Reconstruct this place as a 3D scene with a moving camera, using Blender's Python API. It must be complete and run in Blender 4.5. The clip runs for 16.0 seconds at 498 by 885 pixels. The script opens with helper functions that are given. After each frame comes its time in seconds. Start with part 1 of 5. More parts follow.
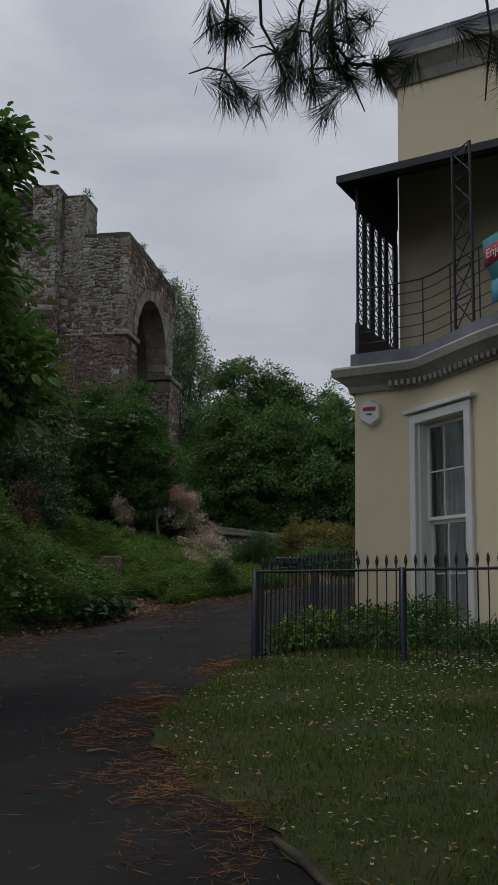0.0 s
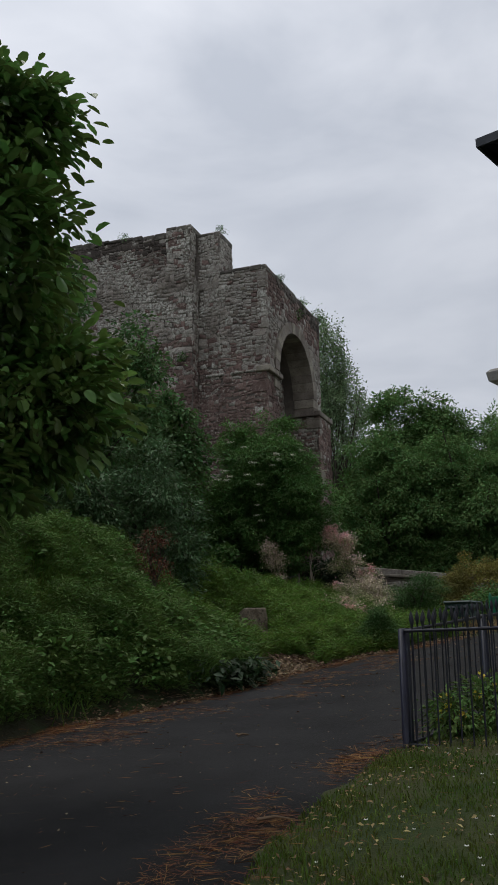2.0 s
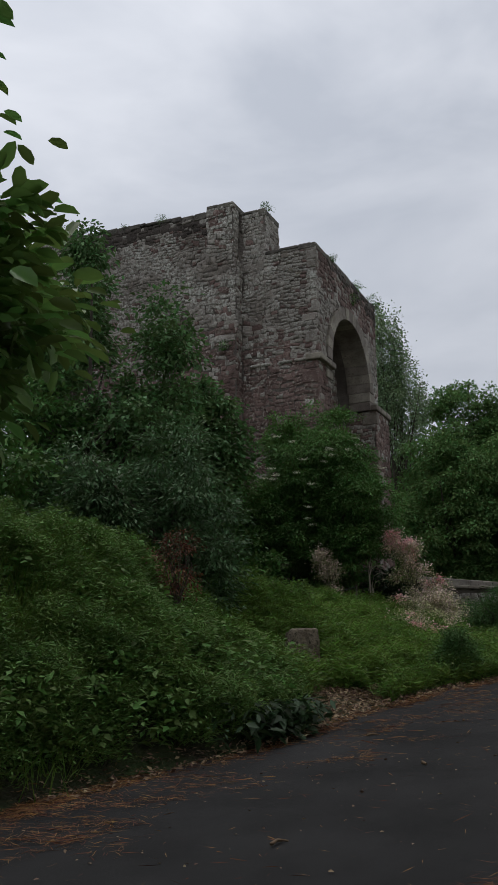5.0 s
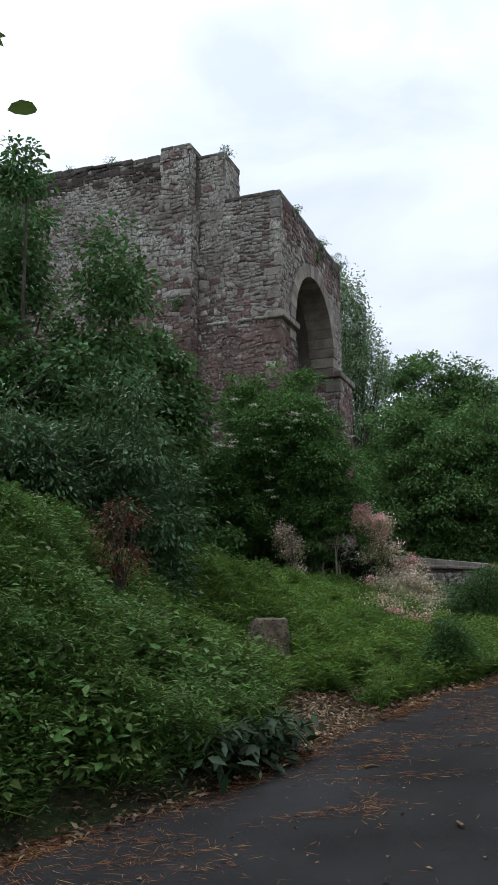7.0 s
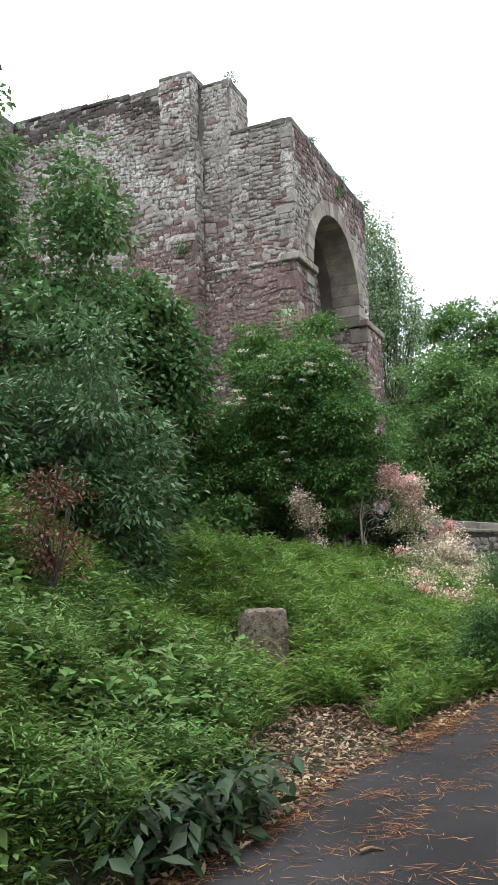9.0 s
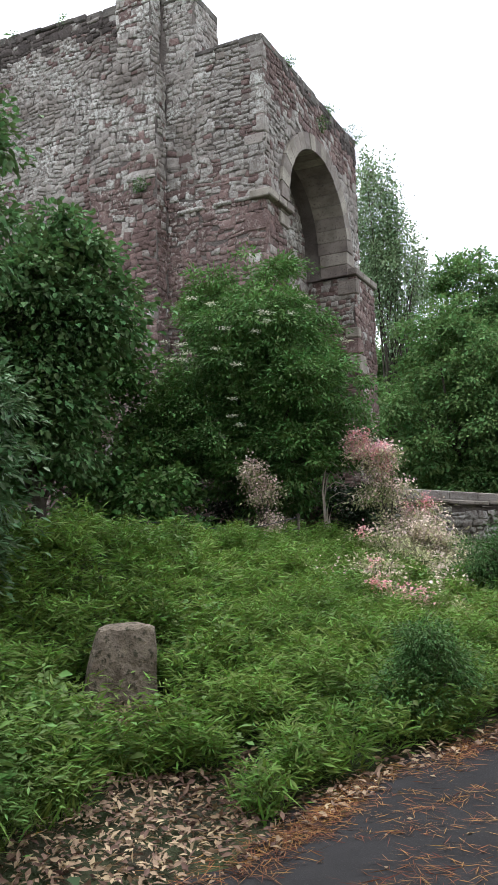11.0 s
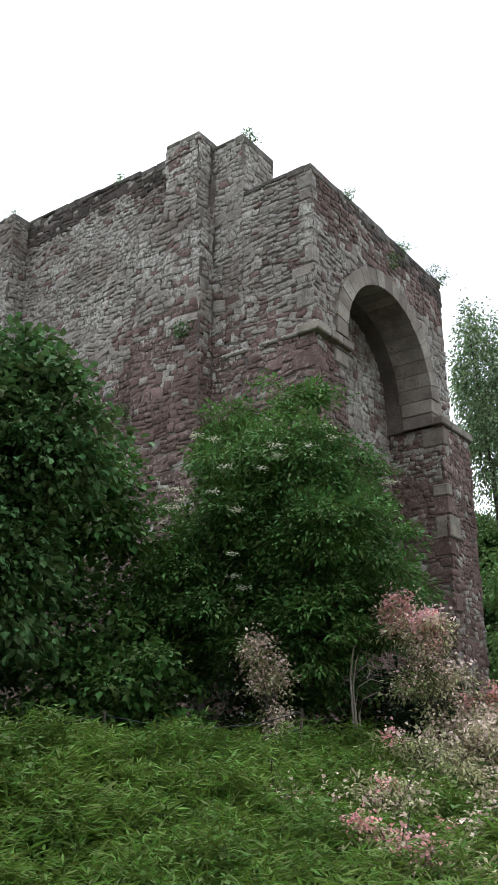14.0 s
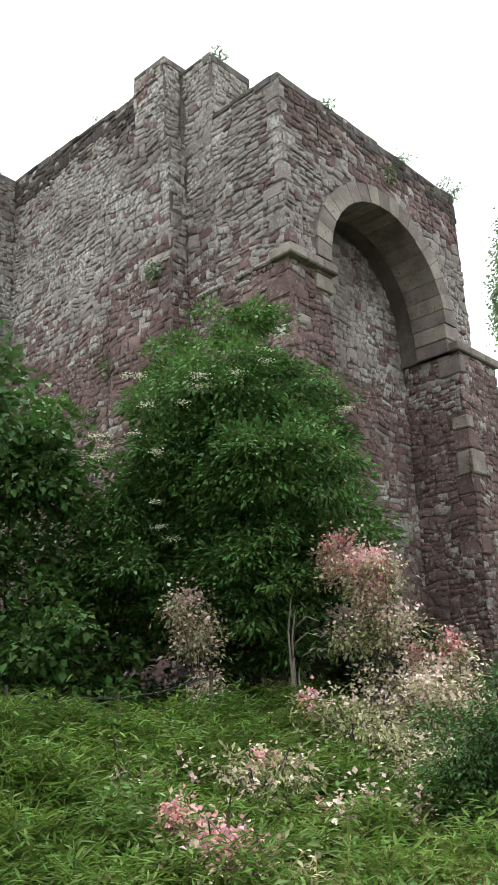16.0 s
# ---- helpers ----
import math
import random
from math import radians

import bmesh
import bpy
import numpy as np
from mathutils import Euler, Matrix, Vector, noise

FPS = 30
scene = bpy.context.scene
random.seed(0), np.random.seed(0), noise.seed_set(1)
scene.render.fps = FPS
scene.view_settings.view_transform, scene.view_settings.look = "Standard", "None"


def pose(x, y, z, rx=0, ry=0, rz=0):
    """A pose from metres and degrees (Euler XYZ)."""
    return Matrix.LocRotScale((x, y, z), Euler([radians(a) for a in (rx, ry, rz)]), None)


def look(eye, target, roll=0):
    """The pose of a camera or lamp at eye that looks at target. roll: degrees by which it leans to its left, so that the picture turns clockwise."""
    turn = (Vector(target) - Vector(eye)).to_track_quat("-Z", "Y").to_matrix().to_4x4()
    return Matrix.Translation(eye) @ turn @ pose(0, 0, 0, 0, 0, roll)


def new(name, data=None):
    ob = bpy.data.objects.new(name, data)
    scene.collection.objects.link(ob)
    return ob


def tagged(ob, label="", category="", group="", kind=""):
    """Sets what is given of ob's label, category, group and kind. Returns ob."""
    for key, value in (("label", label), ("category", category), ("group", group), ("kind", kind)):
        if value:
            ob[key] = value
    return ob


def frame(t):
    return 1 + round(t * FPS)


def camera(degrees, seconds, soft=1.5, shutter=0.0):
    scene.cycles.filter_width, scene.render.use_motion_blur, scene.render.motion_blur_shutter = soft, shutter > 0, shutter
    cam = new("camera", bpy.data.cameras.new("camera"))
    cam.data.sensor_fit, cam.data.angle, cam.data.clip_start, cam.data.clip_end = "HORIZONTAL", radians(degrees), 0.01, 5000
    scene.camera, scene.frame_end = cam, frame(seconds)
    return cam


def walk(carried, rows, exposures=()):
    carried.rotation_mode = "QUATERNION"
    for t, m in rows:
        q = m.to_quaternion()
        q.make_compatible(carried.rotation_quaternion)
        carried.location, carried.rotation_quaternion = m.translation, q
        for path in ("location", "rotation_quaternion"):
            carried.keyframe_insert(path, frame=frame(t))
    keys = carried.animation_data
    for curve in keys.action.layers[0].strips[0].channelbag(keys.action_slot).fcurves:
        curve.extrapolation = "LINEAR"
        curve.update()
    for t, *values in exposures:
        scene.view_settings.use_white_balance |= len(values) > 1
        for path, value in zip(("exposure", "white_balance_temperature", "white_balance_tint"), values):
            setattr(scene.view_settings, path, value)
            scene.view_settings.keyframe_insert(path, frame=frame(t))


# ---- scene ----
cam = camera(31.6, 16.0)
PATH = [
    (0, (0.101, 0.101, 1.507), (-0.269, 2.035, 1.859), 1.2),
    (0.5, (0.102, 0.693, 1.552), (-0.379, 2.603, 1.902), -0.6),
    (1, (0.039, 1.207, 1.583), (-0.554, 3.083, 1.941), -0.3),
    (1.5, (0.006, 1.659, 1.655), (-0.662, 3.496, 2.08), -0.5),
    (2, (-0.011, 2.139, 1.723), (-0.732, 3.951, 2.166), -0.5),
    (2.5, (-0.105, 2.604, 1.74), (-0.868, 4.392, 2.208), -0.6),
    (3, (-0.198, 3.009, 1.752), (-0.997, 4.777, 2.237), -1.3),
    (3.2, (-0.245, 3.236, 1.763), (-1.051, 5.0, 2.254), -1.3),
    (5.3, (-1.147, 5.129, 2.08), (-1.974, 6.891, 2.539), 0.0),
    (5.5, (-1.263, 5.32, 2.121), (-2.071, 7.091, 2.58), 0.0),
    (6, (-1.552, 5.826, 2.141), (-2.327, 7.626, 2.54), -0.4),
    (6.5, (-1.846, 6.362, 2.212), (-2.618, 8.163, 2.612), -0.0),
    (7, (-2.076, 6.851, 2.263), (-2.806, 8.669, 2.67), 0.1),
    (7.5, (-2.225, 7.436, 2.377), (-2.972, 9.256, 2.737), 0.5),
    (8, (-2.397, 7.997, 2.48), (-3.17, 9.809, 2.829), 0.3),
    (8.2, (-2.424, 8.193, 2.477), (-3.213, 9.997, 2.83), -0.3),
    (10.3, (-2.22, 11.101, 2.824), (-3.124, 12.867, 3.073), -1.6),
    (10.5, (-2.218, 11.318, 2.854), (-3.148, 13.071, 3.096), -1.6),
    (11, (-2.157, 11.997, 2.893), (-3.039, 13.774, 3.144), -1.3),
    (11.5, (-2.197, 12.626, 2.932), (-3.04, 14.418, 3.211), -0.7),
    (12, (-2.166, 13.286, 2.881), (-2.901, 15.123, 3.173), -1.3),
    (12.5, (-2.166, 13.929, 2.917), (-2.957, 15.713, 3.35), -1.6),
    (13, (-2.161, 14.503, 2.969), (-3.102, 16.194, 3.473), -2.3),
    (13.5, (-1.997, 15.131, 2.996), (-3.071, 16.715, 3.576), -0.7),
    (14, (-1.939, 15.862, 2.962), (-3.059, 17.375, 3.637), 0.1),
    (14.5, (-1.699, 16.453, 2.9), (-2.89, 17.906, 3.588), 0.6),
    (15, (-1.553, 17.109, 2.93), (-2.791, 18.546, 3.566), 0.8),
    (15.5, (-1.434, 17.719, 2.971), (-2.7, 19.137, 3.592), -0.8),
    (16, (-1.304, 18.347, 2.996), (-2.605, 19.74, 3.603), -2.5),
]
EXPOSURES = [(0, -0.5, 6500, 10), (0.5, -0.62, 6500, 10), (1.0, -0.3, 6500, 10), (1.5, -0.13, 6500, 10), (2.5, -0.23, 6500, 10), (3.2, -0.53, 6500, 10), (5.5, -0.16, 6500, 10), (6.0, -0.16, 6500, 10), (6.5, 0.78, 6250, 10), (7.0, 0.52, 6150, 10), (7.5, 0.99, 6300, 10), (8.0, 1.82, 6500, 10), (10.5, 1.67, 6350, 13), (12.5, 1.2, 6500, 13), (13.5, 1.12, 6650, 10), (14.0, 1.12, 6400, 10), (14.5, 0.4, 6150, 10), (15.0, 1.17, 6350, 10), (16.0, 1.52, 6700, 10)]
walk(cam, [(t, look(eye, target, roll)) for t, eye, target, roll in PATH], EXPOSURES)

# ---- world and light ----
def world_sky():
    w = bpy.data.worlds.new("overcast")
    scene.world = w
    w.use_nodes = True
    nt = w.node_tree
    nt.nodes.clear()
    N = nt.nodes.new
    out = N("ShaderNodeOutputWorld")
    sky = N("ShaderNodeTexSky")
    sky.sky_type, sky.sun_disc = "NISHITA", False
    sky.sun_elevation, sky.sun_rotation = radians(70), radians(-74)
    b1 = N("ShaderNodeBackground")
    b1.inputs[1].default_value = 0.06
    nt.links.new(sky.outputs[0], b1.inputs[0])
    tc = N("ShaderNodeTexCoord")
    mp = N("ShaderNodeMapping")
    mp.inputs[3].default_value = (1.6, 1.6, 4.5)
    mp.inputs[1].default_value = (0.35, 0.2, 0.1)
    nt.links.new(tc.outputs["Generated"], mp.inputs[0])
    nz = N("ShaderNodeTexNoise")
    nz.inputs["Scale"].default_value, nz.inputs["Detail"].default_value = 1.7, 5
    nz.inputs["Roughness"].default_value, nz.inputs["Distortion"].default_value = 0.5, 0.4
    nt.links.new(mp.outputs[0], nz.inputs["Vector"])
    rp = N("ShaderNodeValToRGB")
    e = rp.color_ramp.elements
    e[0].position, e[0].color = 0.30, (0.42, 0.45, 0.51, 1)
    e[1].position, e[1].color = 0.72, (0.68, 0.70, 0.75, 1)
    nt.links.new(nz.outputs[0], rp.inputs[0])
    # overcast: the cloud is brightest overhead, round the veiled sun
    dot = N("ShaderNodeVectorMath")
    dot.operation = "DOT_PRODUCT"
    dot.inputs[1].default_value = tuple(Vector(SUN_WAY).normalized())
    nt.links.new(tc.outputs["Generated"], dot.inputs[0])
    glow = N("ShaderNodeMapRange")
    glow.interpolation_type = "SMOOTHSTEP"
    glow.inputs["From Min"].default_value, glow.inputs["From Max"].default_value = 0.35, 1.0
    glow.inputs["To Min"].default_value, glow.inputs["To Max"].default_value = SKY * 1.38, SKY * 1.8
    nt.links.new(dot.outputs["Value"], glow.inputs["Value"])
    b2 = N("ShaderNodeBackground")
    nt.links.new(glow.outputs[0], b2.inputs[1])
    nt.links.new(rp.outputs[0], b2.inputs[0])
    mx = N("ShaderNodeMixShader")
    mx.inputs[0].default_value = 0.9
    nt.links.new(b1.outputs[0], mx.inputs[1])
    nt.links.new(b2.outputs[0], mx.inputs[2])
    nt.links.new(mx.outputs[0], out.inputs[0])


SKY = 0.95
SUN_WAY = (-0.35, 0.10, 1.0)
world_sky()
sun_data = bpy.data.lights.new("sun", "SUN")
sun_data.energy, sun_data.angle, sun_data.color = 1.0, radians(30), (1.0, 0.97, 0.92)
sun = new("sun", sun_data)
sun.matrix_world = look(Vector(SUN_WAY) * 20, (0, 0, 0))


# ---- materials ----
def mat(name, c1, c2, scale=4.0, fine=40.0, rough=0.85, bump=0.3, vary=0.25, by="object", metal=0.0, c3=None, spec=0.3, trans=0.0, dist=0.02, hue=0.02, spots=0.5):
    """A surface with colour variation at two scales, fine relief and a random shade for each object or island."""
    m = bpy.data.materials.new(name)
    m.use_nodes = True
    nt = m.node_tree
    N, L = nt.nodes.new, nt.links.new
    p = nt.nodes["Principled BSDF"]
    p.inputs["Roughness"].default_value, p.inputs["Metallic"].default_value = rough, metal
    p.inputs["Specular IOR Level"].default_value = spec
    tc = N("ShaderNodeTexCoord")
    n1, n2 = N("ShaderNodeTexNoise"), N("ShaderNodeTexNoise")
    for n, s, d in ((n1, scale, 5), (n2, fine, 4)):
        n.inputs["Scale"].default_value, n.inputs["Detail"].default_value, n.inputs["Roughness"].default_value = s, d, 0.62
        L(tc.outputs["Object"], n.inputs["Vector"])
    rp = N("ShaderNodeValToRGB")
    e = rp.color_ramp.elements
    e[0].position, e[0].color = 0.36, (*c1, 1)
    e[1].position, e[1].color = 0.64, (*c2, 1)
    L(n1.outputs[0], rp.inputs[0])
    col = rp.outputs[0]
    if c3:
        r3 = N("ShaderNodeValToRGB")
        r3.color_ramp.elements[0].position, r3.color_ramp.elements[1].position = spots, spots + 0.12
        L(n2.outputs[0], r3.inputs[0])
        mx = N("ShaderNodeMix")
        mx.data_type = "RGBA"
        L(r3.outputs[0], mx.inputs["Factor"])
        L(col, mx.inputs["A"])
        mx.inputs["B"].default_value = (*c3, 1)
        col = mx.outputs["Result"]
    if vary:
        rnd = N("ShaderNodeObjectInfo").outputs["Random"] if by == "object" else N("ShaderNodeNewGeometry").outputs["Random Per Island"]
        mr = N("ShaderNodeMapRange")
        mr.inputs["To Min"].default_value, mr.inputs["To Max"].default_value = 1 - vary, 1 + vary
        L(rnd, mr.inputs["Value"])
        mh = N("ShaderNodeMapRange")
        mh.inputs["To Min"].default_value, mh.inputs["To Max"].default_value = 0.5 - hue, 0.5 + hue
        L(rnd, mh.inputs["Value"])
        hs = N("ShaderNodeHueSaturation")
        L(mr.outputs[0], hs.inputs["Value"])
        L(mh.outputs[0], hs.inputs["Hue"])
        L(col, hs.inputs["Color"])
        col = hs.outputs[0]
    L(col, p.inputs["Base Color"])
    if bump:
        bp = N("ShaderNodeBump")
        bp.inputs["Strength"].default_value, bp.inputs["Distance"].default_value = bump, dist
        L(n2.outputs[0], bp.inputs["Height"])
        L(bp.outputs[0], p.inputs["Normal"])
    if trans:
        tr = N("ShaderNodeBsdfTranslucent")
        L(col, tr.inputs[0])
        ms = N("ShaderNodeMixShader")
        ms.inputs[0].default_value = trans
        L(p.outputs[0], ms.inputs[1])
        L(tr.outputs[0], ms.inputs[2])
        L(ms.outputs[0], nt.nodes["Material Output"].inputs[0])
    return m


def leafmat(name, c1, c2, rough=0.6, vary=0.42, trans=0.25, spec=0.22, hue=0.03):
    # greens pulled slightly towards grey: haze put into the leaf colour
    if c1[1] > max(c1[0], c1[2]):
        c1, c2 = ([v + 0.07 * (sum(c) / 3 - v) for v in c] for c in (c1, c2))
    return mat(name, c1, c2, scale=1.2, fine=12, rough=rough, bump=0, vary=vary, by="island", trans=trans, spec=spec, hue=hue)


ASPHALT = mat("asphalt", (0.017, 0.0165, 0.0165), (0.031, 0.0305, 0.0305), scale=0.7, fine=160, rough=0.95, bump=0.6, vary=0, c3=(0.075, 0.075, 0.075), spots=0.6, dist=0.008, spec=0.1)
SOIL = mat("soil", (0.04, 0.035, 0.022), (0.035, 0.06, 0.018), scale=1.5, fine=25, rough=0.95, bump=0.8, vary=0, dist=0.06)
TURF = mat("turf", (0.032, 0.052, 0.012), (0.06, 0.062, 0.022), scale=1.8, fine=60, rough=0.95, bump=0.7, vary=0, dist=0.03)
MORTAR = mat("mortar", (0.09, 0.076, 0.066), (0.175, 0.152, 0.132), scale=1.4, fine=18, rough=0.95, bump=0.9, vary=0, dist=0.05)
def masonry(name, c1, c2, lichen, cover=0.5, by="island"):
    """Old stone: two tones, pale lichen in patches and specks, dark pits, rough relief."""
    m = bpy.data.materials.new(name)
    m.use_nodes = True
    nt = m.node_tree
    N, L = nt.nodes.new, nt.links.new
    p = nt.nodes["Principled BSDF"]
    p.inputs["Roughness"].default_value, p.inputs["Specular IOR Level"].default_value = 0.95, 0.15
    tc = N("ShaderNodeTexCoord")

    def cloud(scale, detail, rough, lo, hi):
        n = N("ShaderNodeTexNoise")
        n.inputs["Scale"].default_value, n.inputs["Detail"].default_value, n.inputs["Roughness"].default_value = scale, detail, rough
        L(tc.outputs["Object"], n.inputs["Vector"])
        r = N("ShaderNodeMapRange")
        r.inputs["From Min"].default_value, r.inputs["From Max"].default_value = lo, hi
        L(n.outputs[0], r.inputs["Value"])
        return n, r.outputs[0]

    def blend(fac, x, y):
        k = N("ShaderNodeMix")
        k.data_type = "RGBA"
        L(fac, k.inputs["Factor"])
        for v, q in ((x, "A"), (y, "B")):
            if isinstance(v, tuple):
                k.inputs[q].default_value = (*v, 1)
            else:
                L(v, k.inputs[q])
        return k.outputs["Result"]

    def times(x, y):
        k = N("ShaderNodeMath")
        k.operation = "MULTIPLY"
        L(x, k.inputs[0])
        L(y, k.inputs[1])
        return k.outputs[0]

    col = blend(cloud(1.3, 5, 0.6, 0.35, 0.65)[1], c1, c2)
    rnd = N("ShaderNodeObjectInfo").outputs["Random"] if by == "object" else N("ShaderNodeNewGeometry").outputs["Random Per Island"]
    mr = N("ShaderNodeMapRange")
    mr.inputs["To Min"].default_value, mr.inputs["To Max"].default_value = 0.8, 1.2
    L(rnd, mr.inputs["Value"])
    hs = N("ShaderNodeHueSaturation")
    L(mr.outputs[0], hs.inputs["Value"])
    L(col, hs.inputs["Color"])
    patch = cloud(0.8, 4, 0.6, 0.38, 0.62)[1]
    speck, sm = cloud(11, 8, 0.72, cover, cover + 0.1)
    col = blend(times(patch, sm), hs.outputs[0], lichen)
    col = blend(cloud(26, 6, 0.7, 0.57, 0.68)[1], col, tuple(0.35 * v for v in c1))
    L(col, p.inputs["Base Color"])
    bp = N("ShaderNodeBump")
    bp.inputs["Strength"].default_value, bp.inputs["Distance"].default_value = 0.9, 0.035
    L(speck.outputs[0], bp.inputs["Height"])
    L(bp.outputs[0], p.inputs["Normal"])
    return m


GREY_1, GREY_2, LICHEN = (0.155, 0.132, 0.113), (0.275, 0.247, 0.215), (0.47, 0.465, 0.415)
RED_1, RED_2, RED_LICHEN = (0.108, 0.072, 0.063), (0.19, 0.13, 0.114), (0.36, 0.32, 0.28)
STONE_GREY, STONE_GREY_J = masonry("grey_stone", GREY_1, GREY_2, LICHEN, 0.45, "object"), masonry("grey_rubble", GREY_1, GREY_2, LICHEN, 0.45)
STONE_RED, STONE_RED_J = masonry("red_stone", RED_1, RED_2, RED_LICHEN, 0.51, "object"), masonry("red_rubble", RED_1, RED_2, RED_LICHEN, 0.51)
STONE_DARK_J = masonry("dark_rubble", (0.055, 0.046, 0.04), (0.1, 0.084, 0.074), (0.18, 0.165, 0.145), 0.56)
ASHLAR = mat("dressed_stone", (0.16, 0.137, 0.112), (0.27, 0.24, 0.2), scale=2.5, fine=20, rough=0.9, bump=0.6, vary=0.22, c3=(0.12, 0.1, 0.085), spots=0.54, dist=0.03)
STUCCO = mat("cream_stucco", (0.72, 0.62, 0.43), (0.79, 0.69, 0.49), scale=0.5, fine=60, rough=0.9, bump=0.15, vary=0, dist=0.005, c3=(0.52, 0.46, 0.36), spots=0.66)
STUCCO_GREY = mat("weathered_moulding", (0.26, 0.25, 0.23), (0.40, 0.385, 0.35), scale=1.2, fine=30, rough=0.9, bump=0.3, vary=0, dist=0.01, c3=(0.14, 0.135, 0.125), spots=0.58)
PAINT = mat("white_paint", (0.70, 0.70, 0.68), (0.78, 0.78, 0.76), scale=2, fine=40, rough=0.5, bump=0.1, vary=0.05, dist=0.004)
IRON = mat("black_iron", (0.012, 0.013, 0.022), (0.022, 0.024, 0.036), scale=6, fine=60, rough=0.5, bump=0.2, vary=0.15, dist=0.003, spec=0.5)
IRON_BLUE = mat("navy_iron", (0.006, 0.007, 0.02), (0.012, 0.013, 0.034), scale=6, fine=60, rough=0.45, bump=0.2, vary=0.15, dist=0.003, spec=0.5)
LEAD = mat("lead_sheet", (0.13, 0.14, 0.16), (0.2, 0.21, 0.23), scale=2, fine=30, rough=0.7, bump=0.2, vary=0.1, dist=0.01)
CANOPY = mat("dark_canopy", (0.03, 0.034, 0.042), (0.055, 0.06, 0.07), scale=2, fine=30, rough=0.6, bump=0.2, vary=0.1, dist=0.01)
BARK = mat("bark", (0.05, 0.042, 0.033), (0.11, 0.095, 0.075), scale=5, fine=40, rough=0.95, bump=0.8, vary=0.2, dist=0.02)
WOOD = mat("weathered_wood", (0.13, 0.105, 0.085), (0.22, 0.19, 0.16), scale=5, fine=30, rough=0.9, bump=0.7, vary=0.1, dist=0.02)
LITTER = leafmat("dead_leaves", (0.1, 0.06, 0.036), (0.27, 0.19, 0.128), rough=0.8, vary=0.6, trans=0.1)
NEEDLE = leafmat("pine_needle_litter", (0.12, 0.052, 0.02), (0.24, 0.11, 0.045), rough=0.8, vary=0.5, trans=0.0)
GRASS = leafmat("grass_blades", (0.08, 0.155, 0.02), (0.145, 0.24, 0.034), rough=0.65, spec=0.25, vary=0.45, trans=0.35)
GRASS_LAWN = leafmat("lawn_blades", (0.06, 0.115, 0.015), (0.13, 0.16, 0.03), rough=0.9, spec=0.1, vary=0.45, trans=0.3)
STRAW = leafmat("dry_grass", (0.300, 0.200, 0.100), (0.420, 0.300, 0.160), rough=0.8, vary=0.35, trans=0.2)
L_DARK = leafmat("dark_leaf", (0.06, 0.14, 0.033), (0.13, 0.25, 0.058), rough=0.4, spec=0.5)
L_MAG = leafmat("magnolia_leaf", (0.08, 0.17, 0.035), (0.17, 0.29, 0.06), rough=0.42, spec=0.5, trans=0.3)
L_ELDER = leafmat("elder_leaf", (0.066, 0.148, 0.035), (0.118, 0.232, 0.053))
L_WEED = leafmat("weed_leaf", (0.075, 0.15, 0.028), (0.12, 0.21, 0.045))
L_YOUNG = leafmat("young_leaf", (0.078, 0.155, 0.03), (0.135, 0.228, 0.046))
L_SILVER = leafmat("silver_leaf", (0.058, 0.118, 0.045), (0.11, 0.19, 0.078), rough=0.45)
L_SYC = leafmat("sycamore_leaf", (0.07, 0.146, 0.048), (0.125, 0.222, 0.07))
L_BIRCH = leafmat("birch_leaf", (0.132, 0.208, 0.095), (0.227, 0.321, 0.151))
L_FAR = leafmat("wood_leaf", (0.078, 0.163, 0.046), (0.156, 0.273, 0.078), vary=0.3, spec=0.12)
L_GOLD = leafmat("golden_leaf", (0.15, 0.15, 0.04), (0.27, 0.235, 0.065))
L_RED = leafmat("red_leaf", (0.11, 0.048, 0.03), (0.19, 0.072, 0.044))
L_VAR = leafmat("variegated_leaf", (0.2, 0.24, 0.08), (0.55, 0.5, 0.31), vary=0.45)
L_FERN = leafmat("ferny_leaf", (0.046, 0.11, 0.026), (0.08, 0.165, 0.036))
# near-black: holds the shade under the elder; also the dark fern's own colour
L_SHADE_FERN = leafmat("shade_and_fern_leaf", (0.016, 0.035, 0.013), (0.030, 0.060, 0.020), rough=0.6, spec=0.25)
PINK = leafmat("pink_petals", (0.72, 0.29, 0.33), (0.88, 0.53, 0.54), rough=0.6, vary=0.25, trans=0.3)
PALE = leafmat("pale_pink_petals", (0.68, 0.5, 0.45), (0.85, 0.72, 0.65), rough=0.6, vary=0.25, trans=0.3)
CREAM = leafmat("cream_flowers", (0.620, 0.620, 0.460), (0.750, 0.750, 0.600), rough=0.7, vary=0.15, trans=0.2)
WHITE_FL = leafmat("daisy_petals", (0.750, 0.750, 0.730), (0.800, 0.800, 0.780), rough=0.7, vary=0.1, trans=0.2)
YELLOW = leafmat("yellow_petals", (0.650, 0.520, 0.050), (0.750, 0.620, 0.100), rough=0.6, vary=0.2, trans=0.2)
PINE = leafmat("pine_needles", (0.018, 0.032, 0.014), (0.040, 0.060, 0.024), rough=0.5, vary=0.4, trans=0.05)


def glass_mat():
    m = bpy.data.materials.new("window_glass")
    m.use_nodes = True
    p = m.node_tree.nodes["Principled BSDF"]
    p.inputs["Transmission Weight"].default_value, p.inputs["Roughness"].default_value = 1.0, 0.02
    p.inputs["Base Color"].default_value, p.inputs["IOR"].default_value = (0.95, 0.97, 0.97, 1), 1.45
    return m


GLASS = glass_mat()

# ---- mesh helpers ----
rng = np.random.default_rng(7)


